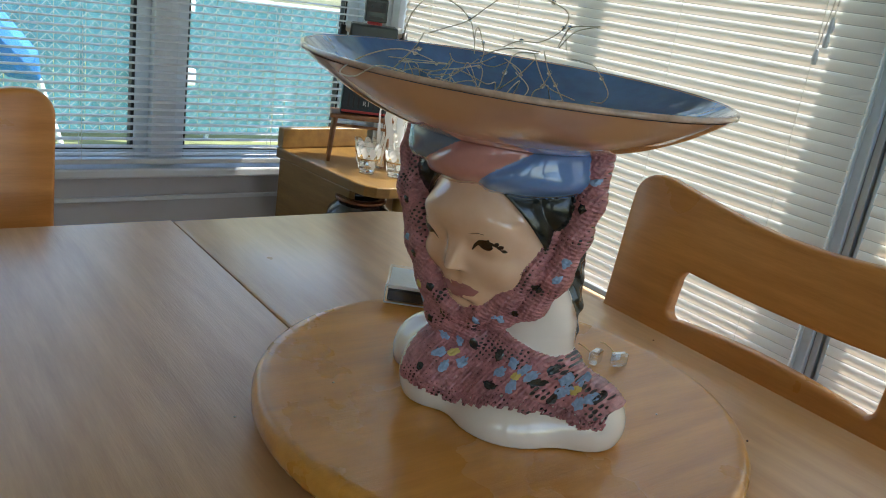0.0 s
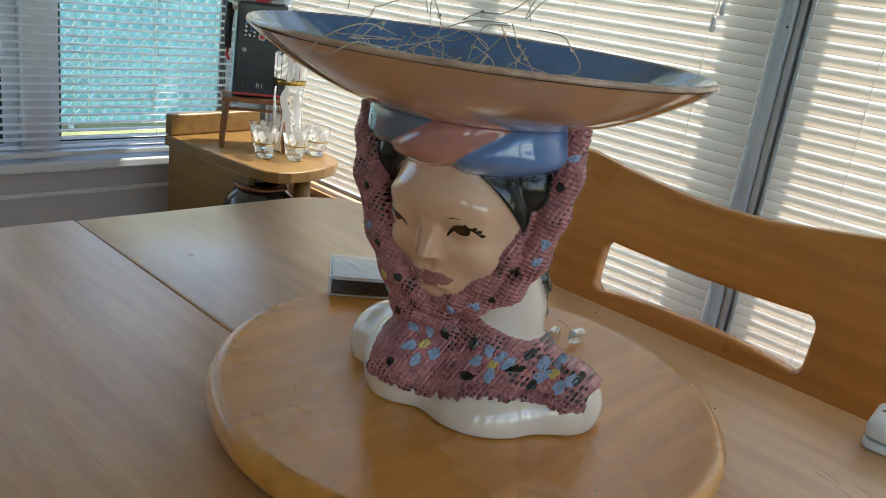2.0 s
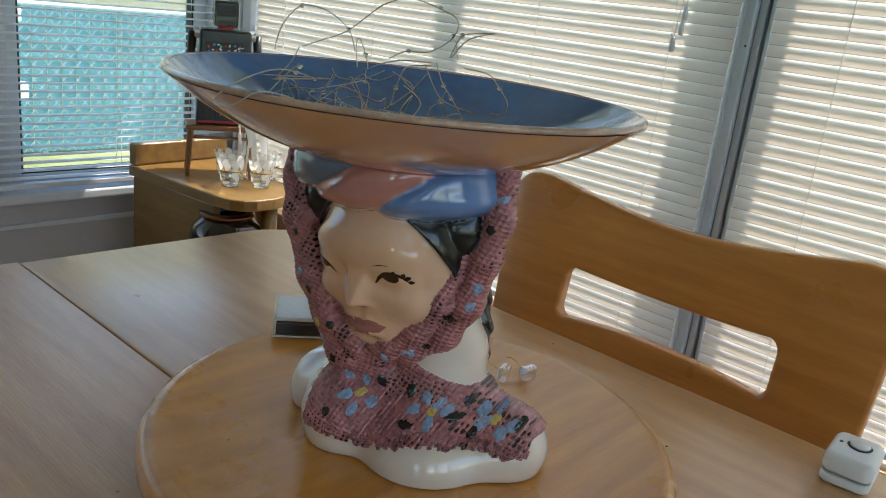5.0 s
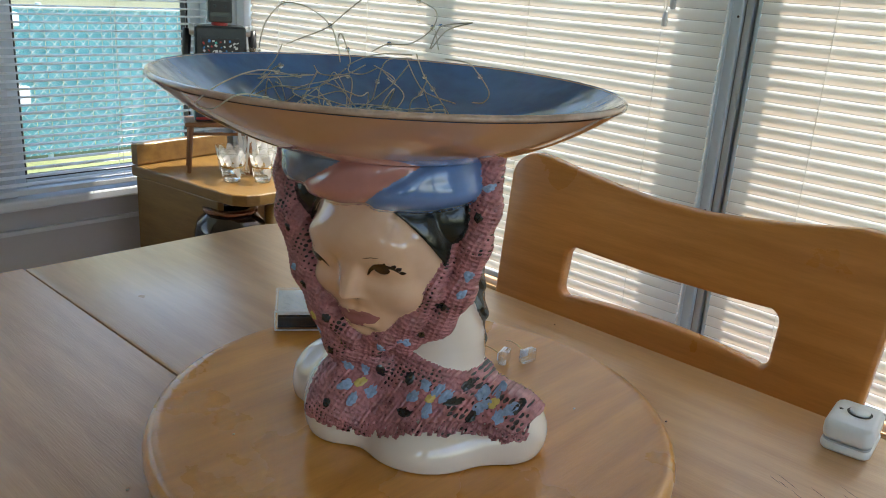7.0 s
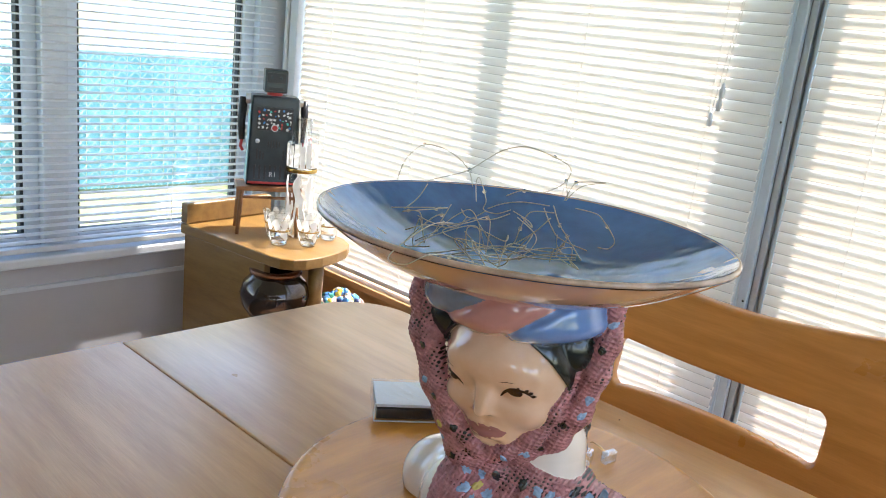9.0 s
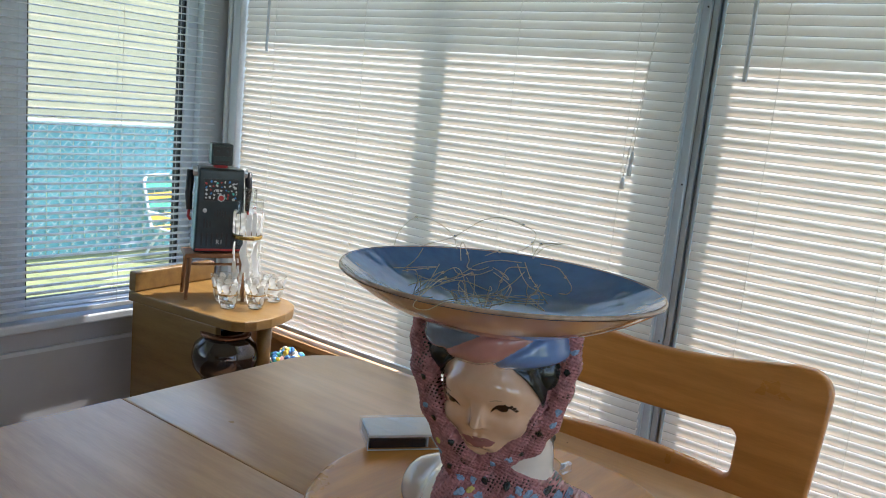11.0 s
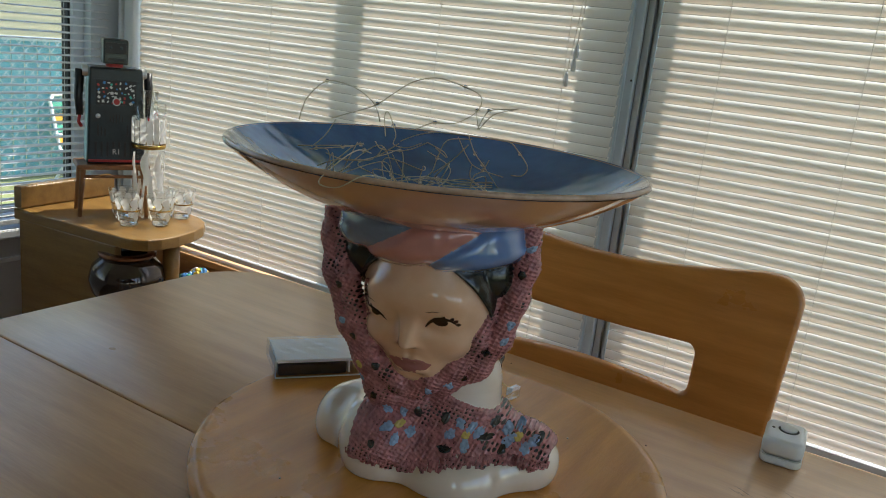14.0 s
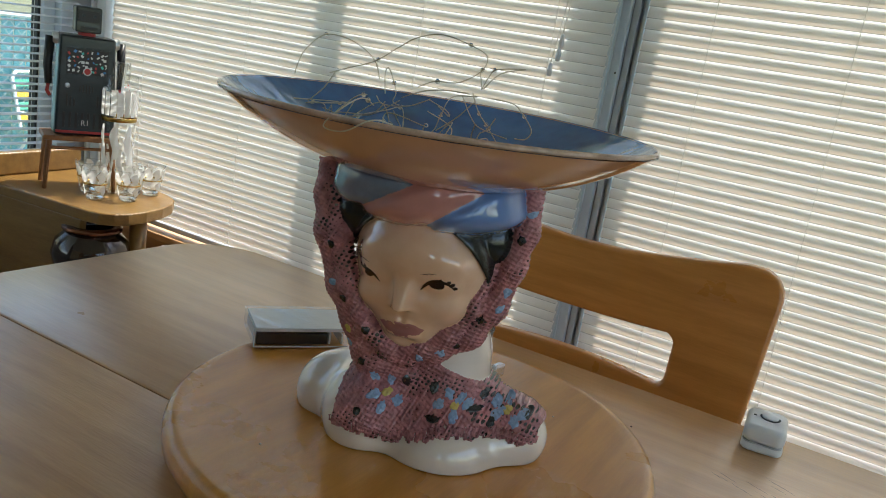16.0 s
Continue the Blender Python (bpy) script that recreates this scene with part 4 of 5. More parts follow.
def f_head(p):
    p = lean(p)
    d = ell(p, (8, -10, 150), (53, 50, 50))
    d = smin(d, ell(p, (8, 7, 120), (40, 37, 37)), 20)
    d = smin(d, ell(p, (8, 33, 99), (16, 13, 12)), 14)
    for s in (-1, 1):
        # cheek, eye hollow, lid
        d = smin(d, ell(p, (7 + s * 25, 27.5, 126), (14, 13, 12)), 8)
        d = -smin(-d, ell(p, (6 + s * 17, 49, 144), (12, 8.5, 8)), 9)
        d = smin(d, ell(p, (6 + s * 22, 29.5, 144.5), (13, 8.5, 7)), 6)
    d = smin(d, ell(p, (7, 29, 160), (34, 11, 11)), 14)
    # wedge nose: flat sides, a straight ridge and a cut-off base
    u = np.abs(p[0] - 5.5)
    ridge = 38.5 + (152 - p[2]) * 0.66
    wide = 3.6 + np.clip(152 - p[2], 0, 30) * 0.20
    nose = smax(0.80 * (p[1] - ridge), 0.82 * (u - wide + 0.50 * (p[1] - 44)), 2.2)
    nose = smax(nose, 0.9 * (121.5 - p[2] + 0.22 * (p[1] - 46) + 0.25 * u), 2.0)
    nose = np.maximum(nose, np.maximum(p[2] - 160, 24 - p[1]))
    d = smin(d, nose, 3.6)
    d = -smin(-d, ell(p, (6, 52, 117), (3.2, 7, 5)), 4)
    # lips
    for s in (-1, 1):
        d = smin(d, cap(p, (6 + s * 4, 43.0, 110.5), (6 + s * 15, 37.5, 109.5), 3.6, 1.6), 3)
    d = smin(d, ell(p, (7, 42.5, 102.8), (12.5, 6.5, 4.8)), 2.5)
    d = -smin(-d, ell(p, (7, 46, 95.5), (13, 5, 3.5)), 4)
    return 0.93 * d


def f_hair(p):
    q = lean(p)
    d = ell(q, (8, -10, 150), (56, 53, 53))
    face = (np.hypot((p[0] - 5.5) / 54.5, (p[2] - 134) / 57) - 1) * 52
    face = np.where(p[1] > -8, face, 20)
    d = -smin(-d, face, 2)
    fall = chain(p, [((32, -62, 135), 20), ((39, -64, 112), 14), ((45, -62, 88), 13), ((49, -60, 64), 11), ((52, -60, 50), 8), ((52, -60, 40), 3)])
    fall = fall + 1.4 * np.sin(p[2] * 0.35 + p[0] * 0.25) * np.sin(p[1] * 0.4)
    side = np.minimum(ell(p, (-40, -6, 178), (27, 26, 24)), ell(p, (50, -8, 176), (22, 26, 24)))
    return np.minimum(np.minimum(0.93 * d, fall), np.maximum(side, -face - 2))


def turban_lines(p):
    l1 = (p[2] - 186) - 0.62 * (p[0] + 40)
    l2 = (p[2] - 181) - 0.80 * (p[0] - 8)
    return l1 * 0.84, l2 * 0.77


def f_turban(p):
    d = ell(p, (4, -4, 199), (71, 61, 22))
    d = smin(d, ell(p, (3, -2, 210), (68, 60, 22)), 6)
    l1, l2 = turban_lines(p)
    front = np.clip((p[1] + 25) / 20, 0, 1)
    d = d + front * (3.2 * np.exp(-(l1 / 4.5) ** 2) + 3.2 * np.exp(-(l2 / 4.5) ** 2) - 1.2)
    return d


BAND_L = [((-76, -5, 214), 8), ((-71, 2, 186), 9.5), ((-64, 6, 160), 11.5), ((-49, 6, 122), 12), ((-33, 5, 98), 13.5), ((-21, 0, 72), 15), ((4, -6, 60), 10)]
FOLD_L = [((-66, 8, 190), 5), ((-55, 13, 160), 8.5), ((-41, 16, 124), 8.5), ((-24, 17, 98), 8), ((-4, 17, 84), 7.5), ((12, 14, 78), 5)]
BAND_R = [((77, -8, 216), 8), ((77, -4, 186), 8.5), ((72, -2, 160), 9.5), ((63, -1, 128), 10.5), ((49, -1, 103), 10.5), ((28, 4, 86), 8), ((4, 2, 75), 9)]
FOLD_R = [((60, 6, 160), 4), ((51, 12, 128), 6.5), ((37, 14, 104), 7.5), ((20, 17, 90), 7), ((0, 17, 81), 6)]
CHEST = [(-38, 24), (-18, 25), (3, 20), (24, 26), (44, 34), (68, 33), (88, 31), (106, 26), (116, 34), (104, 45), (89, 51), (60, 58), (34, 69), (10, 80), (-40, 74)]


def f_scarf(p):
    d = smin(chain(p, BAND_L, 8), chain(p, BAND_R, 8), 3)
    d = smin(d, np.minimum(chain(p, FOLD_L, 8), chain(p, FOLD_R, 8)), 0.8)
    m = poly2(p[0], p[2], CHEST)
    c = np.maximum(np.maximum(f_body(p) - 4.2, m), -(p[1] + 58))
    d = smin(d, c, 6)
    knit = np.sin(p[0] * 1.75 + p[2] * 0.55) * np.sin(p[2] * 1.5 - p[0] * 0.35)
    return d + 0.62 * knit


def dish_under(p):
    """Height of the dish's underside above the turntable."""
    return 209.7 + 45.5 * ((p[0] / 155) ** 2 + (p[1] / 135) ** 2) ** 1.25


FIELDS = (f_body, f_head, f_hair, f_turban, f_scarf)


def f_all(p):
    d = f_body(p)
    for f in FIELDS[1:]:
        d = np.minimum(d, f(p))
    return np.maximum(d, p[2] - dish_under(p))


def surface(field, lo, hi, h, block=8):
    """Surface nets over a grid, evaluated only in blocks near the surface."""
    lo = np.array(lo, np.float32)
    nb = np.ceil((np.array(hi) - lo) / (h * block)).astype(int)
    n = nb * block + 1
    grid = np.full(tuple(n), 50.0, np.float32)
    idx = np.stack(np.meshgrid(*[np.arange(k) for k in nb], indexing="ij"), -1).reshape(-1, 3)
    mid = lo + (idx + 0.5) * (h * block)
    def at(q):
        q = q.astype(np.float32)
        return field((q[..., 0], q[..., 1], q[..., 2]))

    dm = at(mid)
    off = np.stack(np.meshgrid(*[np.arange(block + 1)] * 3, indexing="ij"), -1).reshape(-1, 3)
    for b, d in zip(idx, dm):
        s = tuple(slice(k * block, k * block + block + 1) for k in b)
        if d < -h * block:
            grid[s] = np.minimum(grid[s], -50.0)
    near = idx[np.abs(dm) < h * block * 1.15 + 2]
    for i in range(0, len(near), 200):
        g = (near[i:i + 200, None, :] * block + off[None])
        v = at(lo + g * h)
        grid[g[..., 0], g[..., 1], g[..., 2]] = v
    neg = grid < 0
    cells = np.zeros(tuple(n - 1), np.int32)
    for a in (0, 1):
        for b in (0, 1):
            for c in (0, 1):
                cells += neg[a:n[0] - 1 + a, b:n[1] - 1 + b, c:n[2] - 1 + c]
    act = np.argwhere((cells > 0) & (cells < 8))
    index = np.full(tuple(n - 1), -1, np.int64)
    index[act[:, 0], act[:, 1], act[:, 2]] = np.arange(len(act))
    acc, cnt = np.zeros((len(act), 3)), np.zeros(len(act))
    corners = [(a, b, c) for a in (0, 1) for b in (0, 1) for c in (0, 1)]
    for c0 in corners:
        for ax in range(3):
            if c0[ax]:
                continue
            c1 = tuple(v + (k == ax) for k, v in enumerate(c0))
            v0 = grid[tuple((act + c0).T)]
            v1 = grid[tuple((act + c1).T)]
            hit = (v0 < 0) != (v1 < 0)
            t = np.where(hit, v0 / np.where(hit, v0 - v1, 1), 0)
            pt = act + np.array(c0, float)
            pt[:, ax] += t
            acc[hit] += pt[hit]
            cnt[hit] += 1
    verts = lo + acc / cnt[:, None] * h
    quads = []
    for ax in range(3):
        o1, o2 = (ax + 1) % 3, (ax + 2) % 3
        sl0, sl1 = [slice(None)] * 3, [slice(None)] * 3
        sl0[ax], sl1[ax] = slice(0, -1), slice(1, None)
        change = np.argwhere(neg[tuple(sl0)] != neg[tuple(sl1)])
        change = change[(change[:, o1] > 0) & (change[:, o2] > 0) & (change[:, o1] < n[o1] - 1) & (change[:, o2] < n[o2] - 1)]
        e1, e2 = np.eye(3, dtype=int)[o1], np.eye(3, dtype=int)[o2]
        q = np.stack([index[tuple((change - s).T)] for s in (0 * e1, e1, e1 + e2, e2)], -1)
        flip = neg[tuple(change.T)]
        q[~flip] = q[~flip][:, ::-1]
        quads.append(q)
    quads = np.concatenate(quads)
    quads = quads[(quads >= 0).all(1)]
    # pull the vertices onto the field
    e = 0.4
    d = at(verts)
    g = np.stack([at(verts + np.array(v) * e) - d for v in np.eye(3)], -1) / e
    verts = verts - np.clip(d / np.maximum((g * g).sum(-1), 0.3), -h, h)[:, None] * g
    return verts, quads


def front_hit(a, c, field=f_all, start=75.0):
    """Where a line from the front meets the field: b for each (a, c)."""
    a, c = np.asarray(a, np.float32), np.asarray(c, np.float32)
    b = np.full(a.shape, start, np.float32)
    for _ in range(36):
        b = b - 0.85 * np.clip(field((a, b, c)), -2, 30)
    return b


CERAMIC = material("ivory_glaze", (0.82, 0.70, 0.61), 0.07, 0, 0.05, 8, 0.10, 45, coat=1.0)
FACE = material("face_glaze", (0.84, 0.57, 0.41), 0.06, 0, 0.10, 14, 0.04, 55, coat=1.0, second=(0.80, 0.47, 0.29))
HAIRG = material("black_green_glaze", (0.010, 0.013, 0.011), 0.22, 0, 0.3, 30, 0.4, 90, coat=0.35)
T_GREY = material("slate_blue_glaze", (0.15, 0.20, 0.29), 0.10, 0, 0.2, 25, 0.2, 60, coat=0.9)
T_PINK = material("rose_glaze", (0.56, 0.25, 0.22), 0.10, 0, 0.12, 25, 0.16, 60, coat=0.9)
T_BLUE = material("cornflower_glaze", (0.15, 0.27, 0.55), 0.10, 0, 0.12, 25, 0.2, 60, coat=0.9)
PAINT_BROWN = material("dark_brown_paint", (0.025, 0.012, 0.01), 0.25, coat=0.5)
PAINT_LIP = material("mauve_paint", (0.42, 0.16, 0.15), 0.15, coat=0.7)
PAINT_BLACK = material("black_glaze_spot", (0.012, 0.013, 0.015), 0.2, coat=0.6)
PAINT_BLUE = material("light_blue_glaze_spot", (0.30, 0.40, 0.60), 0.2, 0, 0.25, 300, coat=0.6)
PAINT_YELLOW = material("yellow_glaze_spot", (0.70, 0.52, 0.16), 0.2, coat=0.6)


def lace_material():
    """Pink openwork knit in glazed clay: stitches in rows with small dark holes."""
    m = material("pink_lace_glaze", (0.52, 0.20, 0.21), 0.25, 0, 0.35, 120, coat=0.5)
    n, l = m.node_tree.nodes, m.node_tree.links
    b = n["Principled BSDF"]
    tc = n["Texture Coordinate"]
    # stitches lie in slanted rows across the front of the figure
    sp, co, ro = n.new("ShaderNodeSeparateXYZ"), n.new("ShaderNodeCombineXYZ"), n.new("ShaderNodeMapping")
    l.new(tc.outputs["Object"], sp.inputs[0])
    l.new(sp.outputs[0], co.inputs[0])
    l.new(sp.outputs[2], co.inputs[1])
    ro.inputs["Rotation"].default_value = (0, 0, radians(17))
    ro.inputs["Scale"].default_value = (1.0, 1.15, 1.0)
    l.new(co.outputs[0], ro.inputs[0])
    vo = n.new("ShaderNodeTexVoronoi")
    vo.voronoi_dimensions = "2D"
    vo.inputs["Scale"].default_value, vo.inputs["Randomness"].default_value = 270, 0.22
    l.new(ro.outputs[0], vo.inputs["Vector"])
    big = n.new("ShaderNodeTexNoise")
    big.inputs["Scale"].default_value = 45
    l.new(tc.outputs["Object"], big.inputs["Vector"])
    th = n.new("ShaderNodeMapRange")
    th.inputs["From Min"].default_value, th.inputs["From Max"].default_value = 0.50, 0.74
    th.inputs["To Min"].default_value, th.inputs["To Max"].default_value = 0.03, 0.46
    # the work is more open over the shoulder
    ox, oz, om, oa = n.new("ShaderNodeMapRange"), n.new("ShaderNodeMapRange"), n.new("ShaderNodeMath"), n.new("ShaderNodeMath")
    ox.inputs["From Min"].default_value, ox.inputs["From Max"].default_value, ox.inputs["To Max"].default_value = 0.012, 0.045, 0.085
    oz.inputs["From Min"].default_value, oz.inputs["From Max"].default_value = 0.075, 0.058
    om.operation, oa.operation = "MULTIPLY", "ADD"
    l.new(sp.outputs[0], ox.inputs[0])
    l.new(sp.outputs[2], oz.inputs[0])
    l.new(ox.outputs[0], om.inputs[0])
    l.new(oz.outputs[0], om.inputs[1])
    l.new(big.outputs[0], oa.inputs[0])
    l.new(om.outputs[0], oa.inputs[1])
    l.new(oa.outputs[0], th.inputs[0])
    lt = n.new("ShaderNodeMath")
    lt.operation = "LESS_THAN"
    l.new(vo.outputs["Distance"], lt.inputs[0])
    l.new(th.outputs[0], lt.inputs[1])
    mx = n.new("ShaderNodeMixRGB")
    mx.inputs[2].default_value = (0.03, 0.012, 0.014, 1)
    l.new(lt.outputs[0], mx.inputs[0])
    l.new(n["Color Ramp"].outputs[0], mx.inputs[1])
    l.new(mx.outputs[0], b.inputs["Base Color"])
    bu = n.new("ShaderNodeBump")
    bu.inputs["Strength"].default_value, bu.inputs["Distance"].default_value = 1.0, 0.0022
    l.new(vo.outputs["Distance"], bu.inputs["Height"])
    l.new(bu.outputs[0], b.inputs["Normal"])
    return m


LACE = lace_material()
BUST_MATS = [CERAMIC, FACE, HAIRG, T_GREY, T_PINK, T_BLUE, LACE, PAINT_BROWN, PAINT_LIP, PAINT_BLACK, PAINT_BLUE, PAINT_YELLOW]

verts, quads = surface(f_all, (-115, -110, -2), (130, 62, 226), 1.0)
cen = verts[quads].mean(1).astype(np.float32).T
which = np.argmin(np.stack([f(cen) for f in FIELDS], -1), -1)
l1, l2 = turban_lines(cen)
slot = np.choose(which, [0, 1, 2, 4, 6])
slot = np.where(which == 3, np.where(l1 > 0, 3, np.where(l2 < 0, 5, 4)), slot)
V, Q, S = [tuple(v) for v in verts.tolist()], [tuple(q) for q in quads.tolist()], slot.tolist()


def decal(points, mat_slot, lift=0.35, field=f_all, rings=4):
    """A painted patch: an outline in (a, c) about its centre, laid on the front of the figure."""
    pts = np.array(points, float)
    mid = pts.mean(0)
    base = len(V)
    m = len(pts)
    rows = [mid[None]] + [mid + (pts - mid) * (k / rings) for k in range(1, rings + 1)]
    flat = np.concatenate(rows)
    b = front_hit(flat[:, 0], flat[:, 1], field)
    b = np.clip(b, np.median(b) - 7, np.median(b) + 7)
    lifts = np.concatenate([[lift]] + [np.full(m, lift if k < rings else -0.15) for k in range(1, rings + 1)])
    V.extend([(float(x), float(y + z), float(c)) for (x, c), y, z in zip(flat, b, lifts)])
    for i in range(m):
        j = (i + 1) % m
        Q.append((base, base + 1 + j, base + 1 + i))
        S.append(mat_slot)
        for k in range(rings - 1):
            r0, r1 = base + 1 + k * m, base + 1 + (k + 1) * m
            Q.append((r0 + i, r0 + j, r1 + j, r1 + i))
            S.append(mat_slot)


def stroke(path, width, mat_slot, field=f_head):
    """A brush stroke along (a, c) points, tapering to both ends."""
    p = np.array(path, float)
    t = np.linspace(0, len(p) - 1, 18)
    q = np.stack([np.interp(t, np.arange(len(p)), p[:, k]) for k in (0, 1)], -1)
    d = np.gradient(q, axis=0)
    nrm = np.stack([-d[:, 1], d[:, 0]], -1) / (np.hypot(d[:, 0], d[:, 1])[:, None] + 1e-9)
    w = width * np.sin(np.linspace(0.25, math.pi - 0.12, 18))[:, None]
    decal_strip(q + nrm * w / 2, q - nrm * w / 2, mat_slot, field)


def decal_strip(up, low, mat_slot, field):
    base, m = len(V), len(up)
    for row in (up, (up + low) / 2, low):
        b = front_hit(row[:, 0], row[:, 1], field)
        V.extend([(float(x), float(y) + 0.3, float(c)) for (x, c), y in zip(row, b)])
    for k in (0, 1):
        for i in range(m - 1):
            Q.append((base + k * m + i, base + k * m + i + 1, base + (k + 1) * m + i + 1, base + (k + 1) * m + i))
            S.append(mat_slot)


def disc(a, c, ra, rc, turn=0.0, n=14, wob=0.0, seed=0):
    g = random.Random(seed)
    out = []
    for k in range(n):
        t = 2 * math.pi * k / n
        w = 1 + wob * g.uniform(-1, 1)
        x, y = ra * w * math.cos(t), rc * w * math.sin(t)
        out.append((a + x * math.cos(turn) - y * math.sin(turn), c + x * math.sin(turn) + y * math.cos(turn)))
    return out


# eyes, brows, lips
stroke([(17.6, 140.5), (20.5, 145), (25, 148.8), (30, 150), (36, 148.8), (40, 145)], 3.0, 7)
stroke([(35.5, 148.6), (37.6, 151.2)], 2.6, 7)
stroke([(37.5, 147), (40.4, 149.2)], 2.8, 7)
stroke([(39, 145.6), (42.2, 145.2)], 2.6, 7)
stroke([(30.5, 149.8), (31.6, 152.2)], 2.0, 7)
stroke([(-27.5, 147.4), (-29.5, 150)], 2.2, 7)
stroke([(-24, 147), (-25.4, 149.8)], 2.0, 7)
decal(disc(28.6, 146.6, 6.0, 3.6), 7, 0.3, f_head)
stroke([(17.5, 153.2), (23.5, 155.1), (29, 155.2)], 0.6, 7)
stroke([(-29.5, 147.8), (-24, 147.0), (-19.5, 145.6), (-16, 143.4), (-12.5, 139)], 2.7, 7)
decal(disc(-21, 144.0, 4.2, 3.0), 7, 0.3, f_head)
stroke([(-30, 153.5), (-25.5, 153.6), (-21, 152.4)], 0.6, 7)
decal([(-12.0, 107.6), (-5.5, 110.4), (1, 112.8), (6.2, 111.9), (12, 113.2), (17.5, 111.6), (23.0, 109.2), (18.5, 103.6), (13, 100), (7, 98.6), (1, 99.2), (-5.5, 102.6)], 8, 0.35, f_head, 5)
# spots and flowers of the scarf
for i, (a, c) in enumerate(((-57.7, 153.4), (-42.4, 116.0), (-21.3, 97.1), (-24.3, 68.3), (9.1, 56.1), (10.4, 70.6), (30.3, 54.4), (-19.0, 33.3), (35.5, 36.6), (62.9, 43.2), (66.5, 50.6), (76.6, 34.7), (101.8, 40.5), (43.6, 96.1), (57.6, 119.6), (76.0, 181.6))):
    wide = i in (8, 9)
    decal(disc(a, c, 6.0 if wide else 3.2, 2.3 if wide else (5.4 if i in (4, 6) else 3.4), 0.0 if wide else 0.2 * (i % 3), 12, 0.16, i), 9, 0.8)
flowers = (((-2.6, 46.9), ((-14.4, 56.2), (-1.9, 55.1), (-10.9, 45.3), (6.2, 42.0), (-2.7, 37.2))),
           ((48.6, 45.0), ((42.4, 52.1), (51.3, 49.2), (36.8, 44.9), (50.1, 39.7), (57.0, 46.0))),
           ((85.8, 41.2), ((76.2, 45.3), (85.4, 45.4), (79.8, 39.8), (98.3, 39.1), (93.1, 36.0))))
for i, ((a, c), petals) in enumerate(flowers):
    for k, (x_, y_) in enumerate(petals):
        decal(disc(x_, y_, 4.6, 3.4, math.atan2(y_ - c, x_ - a), 12, 0.22, k + 9 * i), 10, 0.7)
    decal(disc(a, c, 3.4, 2.6, 0, 12, 0.12, i), 11, 0.9)
for i, (a, c) in enumerate(((20.8, 84.6), (33.4, 88.9), (-36.8, 79.6), (-53.3, 125.3), (80.0, 200), (70, 129.6), (73, 142.6), (-37.0, 92.7))):
    decal(disc(a, c, 2.8, 4.2, 0.5 * i, 12, 0.2, 40 + i), 11 if i == 7 else 10, 0.7)
# fringe along the lower edge of the scarf
g = random.Random(21)
low = CHEST[:9]
along = []
for (x0, y0), (x1, y1) in zip(low, low[1:]):
    m = int(math.hypot(x1 - x0, y1 - y0) / 0.75)
    along += [(x0 + (x1 - x0) * k / m, y0 + (y1 - y0) * k / m) for k in range(m)]
pts = []
for a, c in along:
    # looped threads: down, round and part of the way up again
    L, sl, curl = g.uniform(4, 8.5), g.uniform(-0.8, 0.8), g.choice((-1, 1)) * g.uniform(1.2, 3.2)
    pts.append([(a + sl * L * min(t, 0.6) + curl * k, c + 3 - (L + 3) * t) for t, k in ((0, 0), (0.5, 0.1), (0.95, 0.35), (1.0, 1.0), (0.62, 1.35))])
flat = np.array(pts).reshape(-1, 2)
depth = front_hit(flat[:, 0], flat[:, 1], f_body).reshape(-1, 5)
for row, dep in zip(pts, depth):
    if dep.min() < -60 or dep.max() - dep.min() > 26:
        continue
    bm_pts = [Vector((a, b + 2.2 - 1.2 * k / 4, c)) for k, ((a, c), b) in enumerate(zip(row, dep))]
    base = len(V)
    for k, q in enumerate(bm_pts):
        d = (bm_pts[min(k + 1, 4)] - bm_pts[max(k - 1, 0)]).normalized()
        u = d.orthogonal().normalized()
        o = d.cross(u)
        for s in range(5):
            t = 2 * math.pi * s / 5
            V.append(tuple(q + 0.95 * (u * math.cos(t) + o * math.sin(t))))
    for k in range(4):
        for s in range(5):
            Q.append((base + k * 5 + s, base + k * 5 + (s + 1) % 5, base + (k + 1) * 5 + (s + 1) % 5, base + (k + 1) * 5 + s))
            S.append(6)

me = bpy.data.meshes.new("head_planter")
turn = Matrix(((SIDE.x, AHEAD.x, 0, BUST.x), (SIDE.y, AHEAD.y, 0, BUST.y), (0, 0, 1, BUST.z), (0, 0, 0, 1)))
me.from_pydata([(v[0] / 1000, v[1] / 1000, v[2] / 1000) for v in V], [], Q)
me.polygons.foreach_set("material_index", S)
me.validate()
# the side axis points the other way round, so turn the faces over
me.flip_normals()
me.shade_smooth()
statue = tagged(link("head_planter", me, BUST_MATS), "glazed ceramic lady head with twisted turban and pink lace scarf", "figurine")
statue.matrix_basis = turn

# ---- the oval dish on the turban ----
DISH_IN = material("blue_dish_glaze", (0.065, 0.19, 0.43), 0.08, 0, 0.35, 14, 0.5, 48, (1, 1.8, 1), coat=1.0)
DISH_OUT = material("peach_dish_glaze", (0.64, 0.38, 0.25), 0.12, 0, 0.1, 9, 0.15, 25, coat=0.9)
RIM = material("brown_rim", (0.58, 0.40, 0.30), 0.15, 0, 0.3, 60, coat=0.7)
dish = thing("oval_dish", turn @ Matrix.Translation((0, 0, 0.2095)), "shallow oval ceramic dish, blue inside and peach below", "dish")


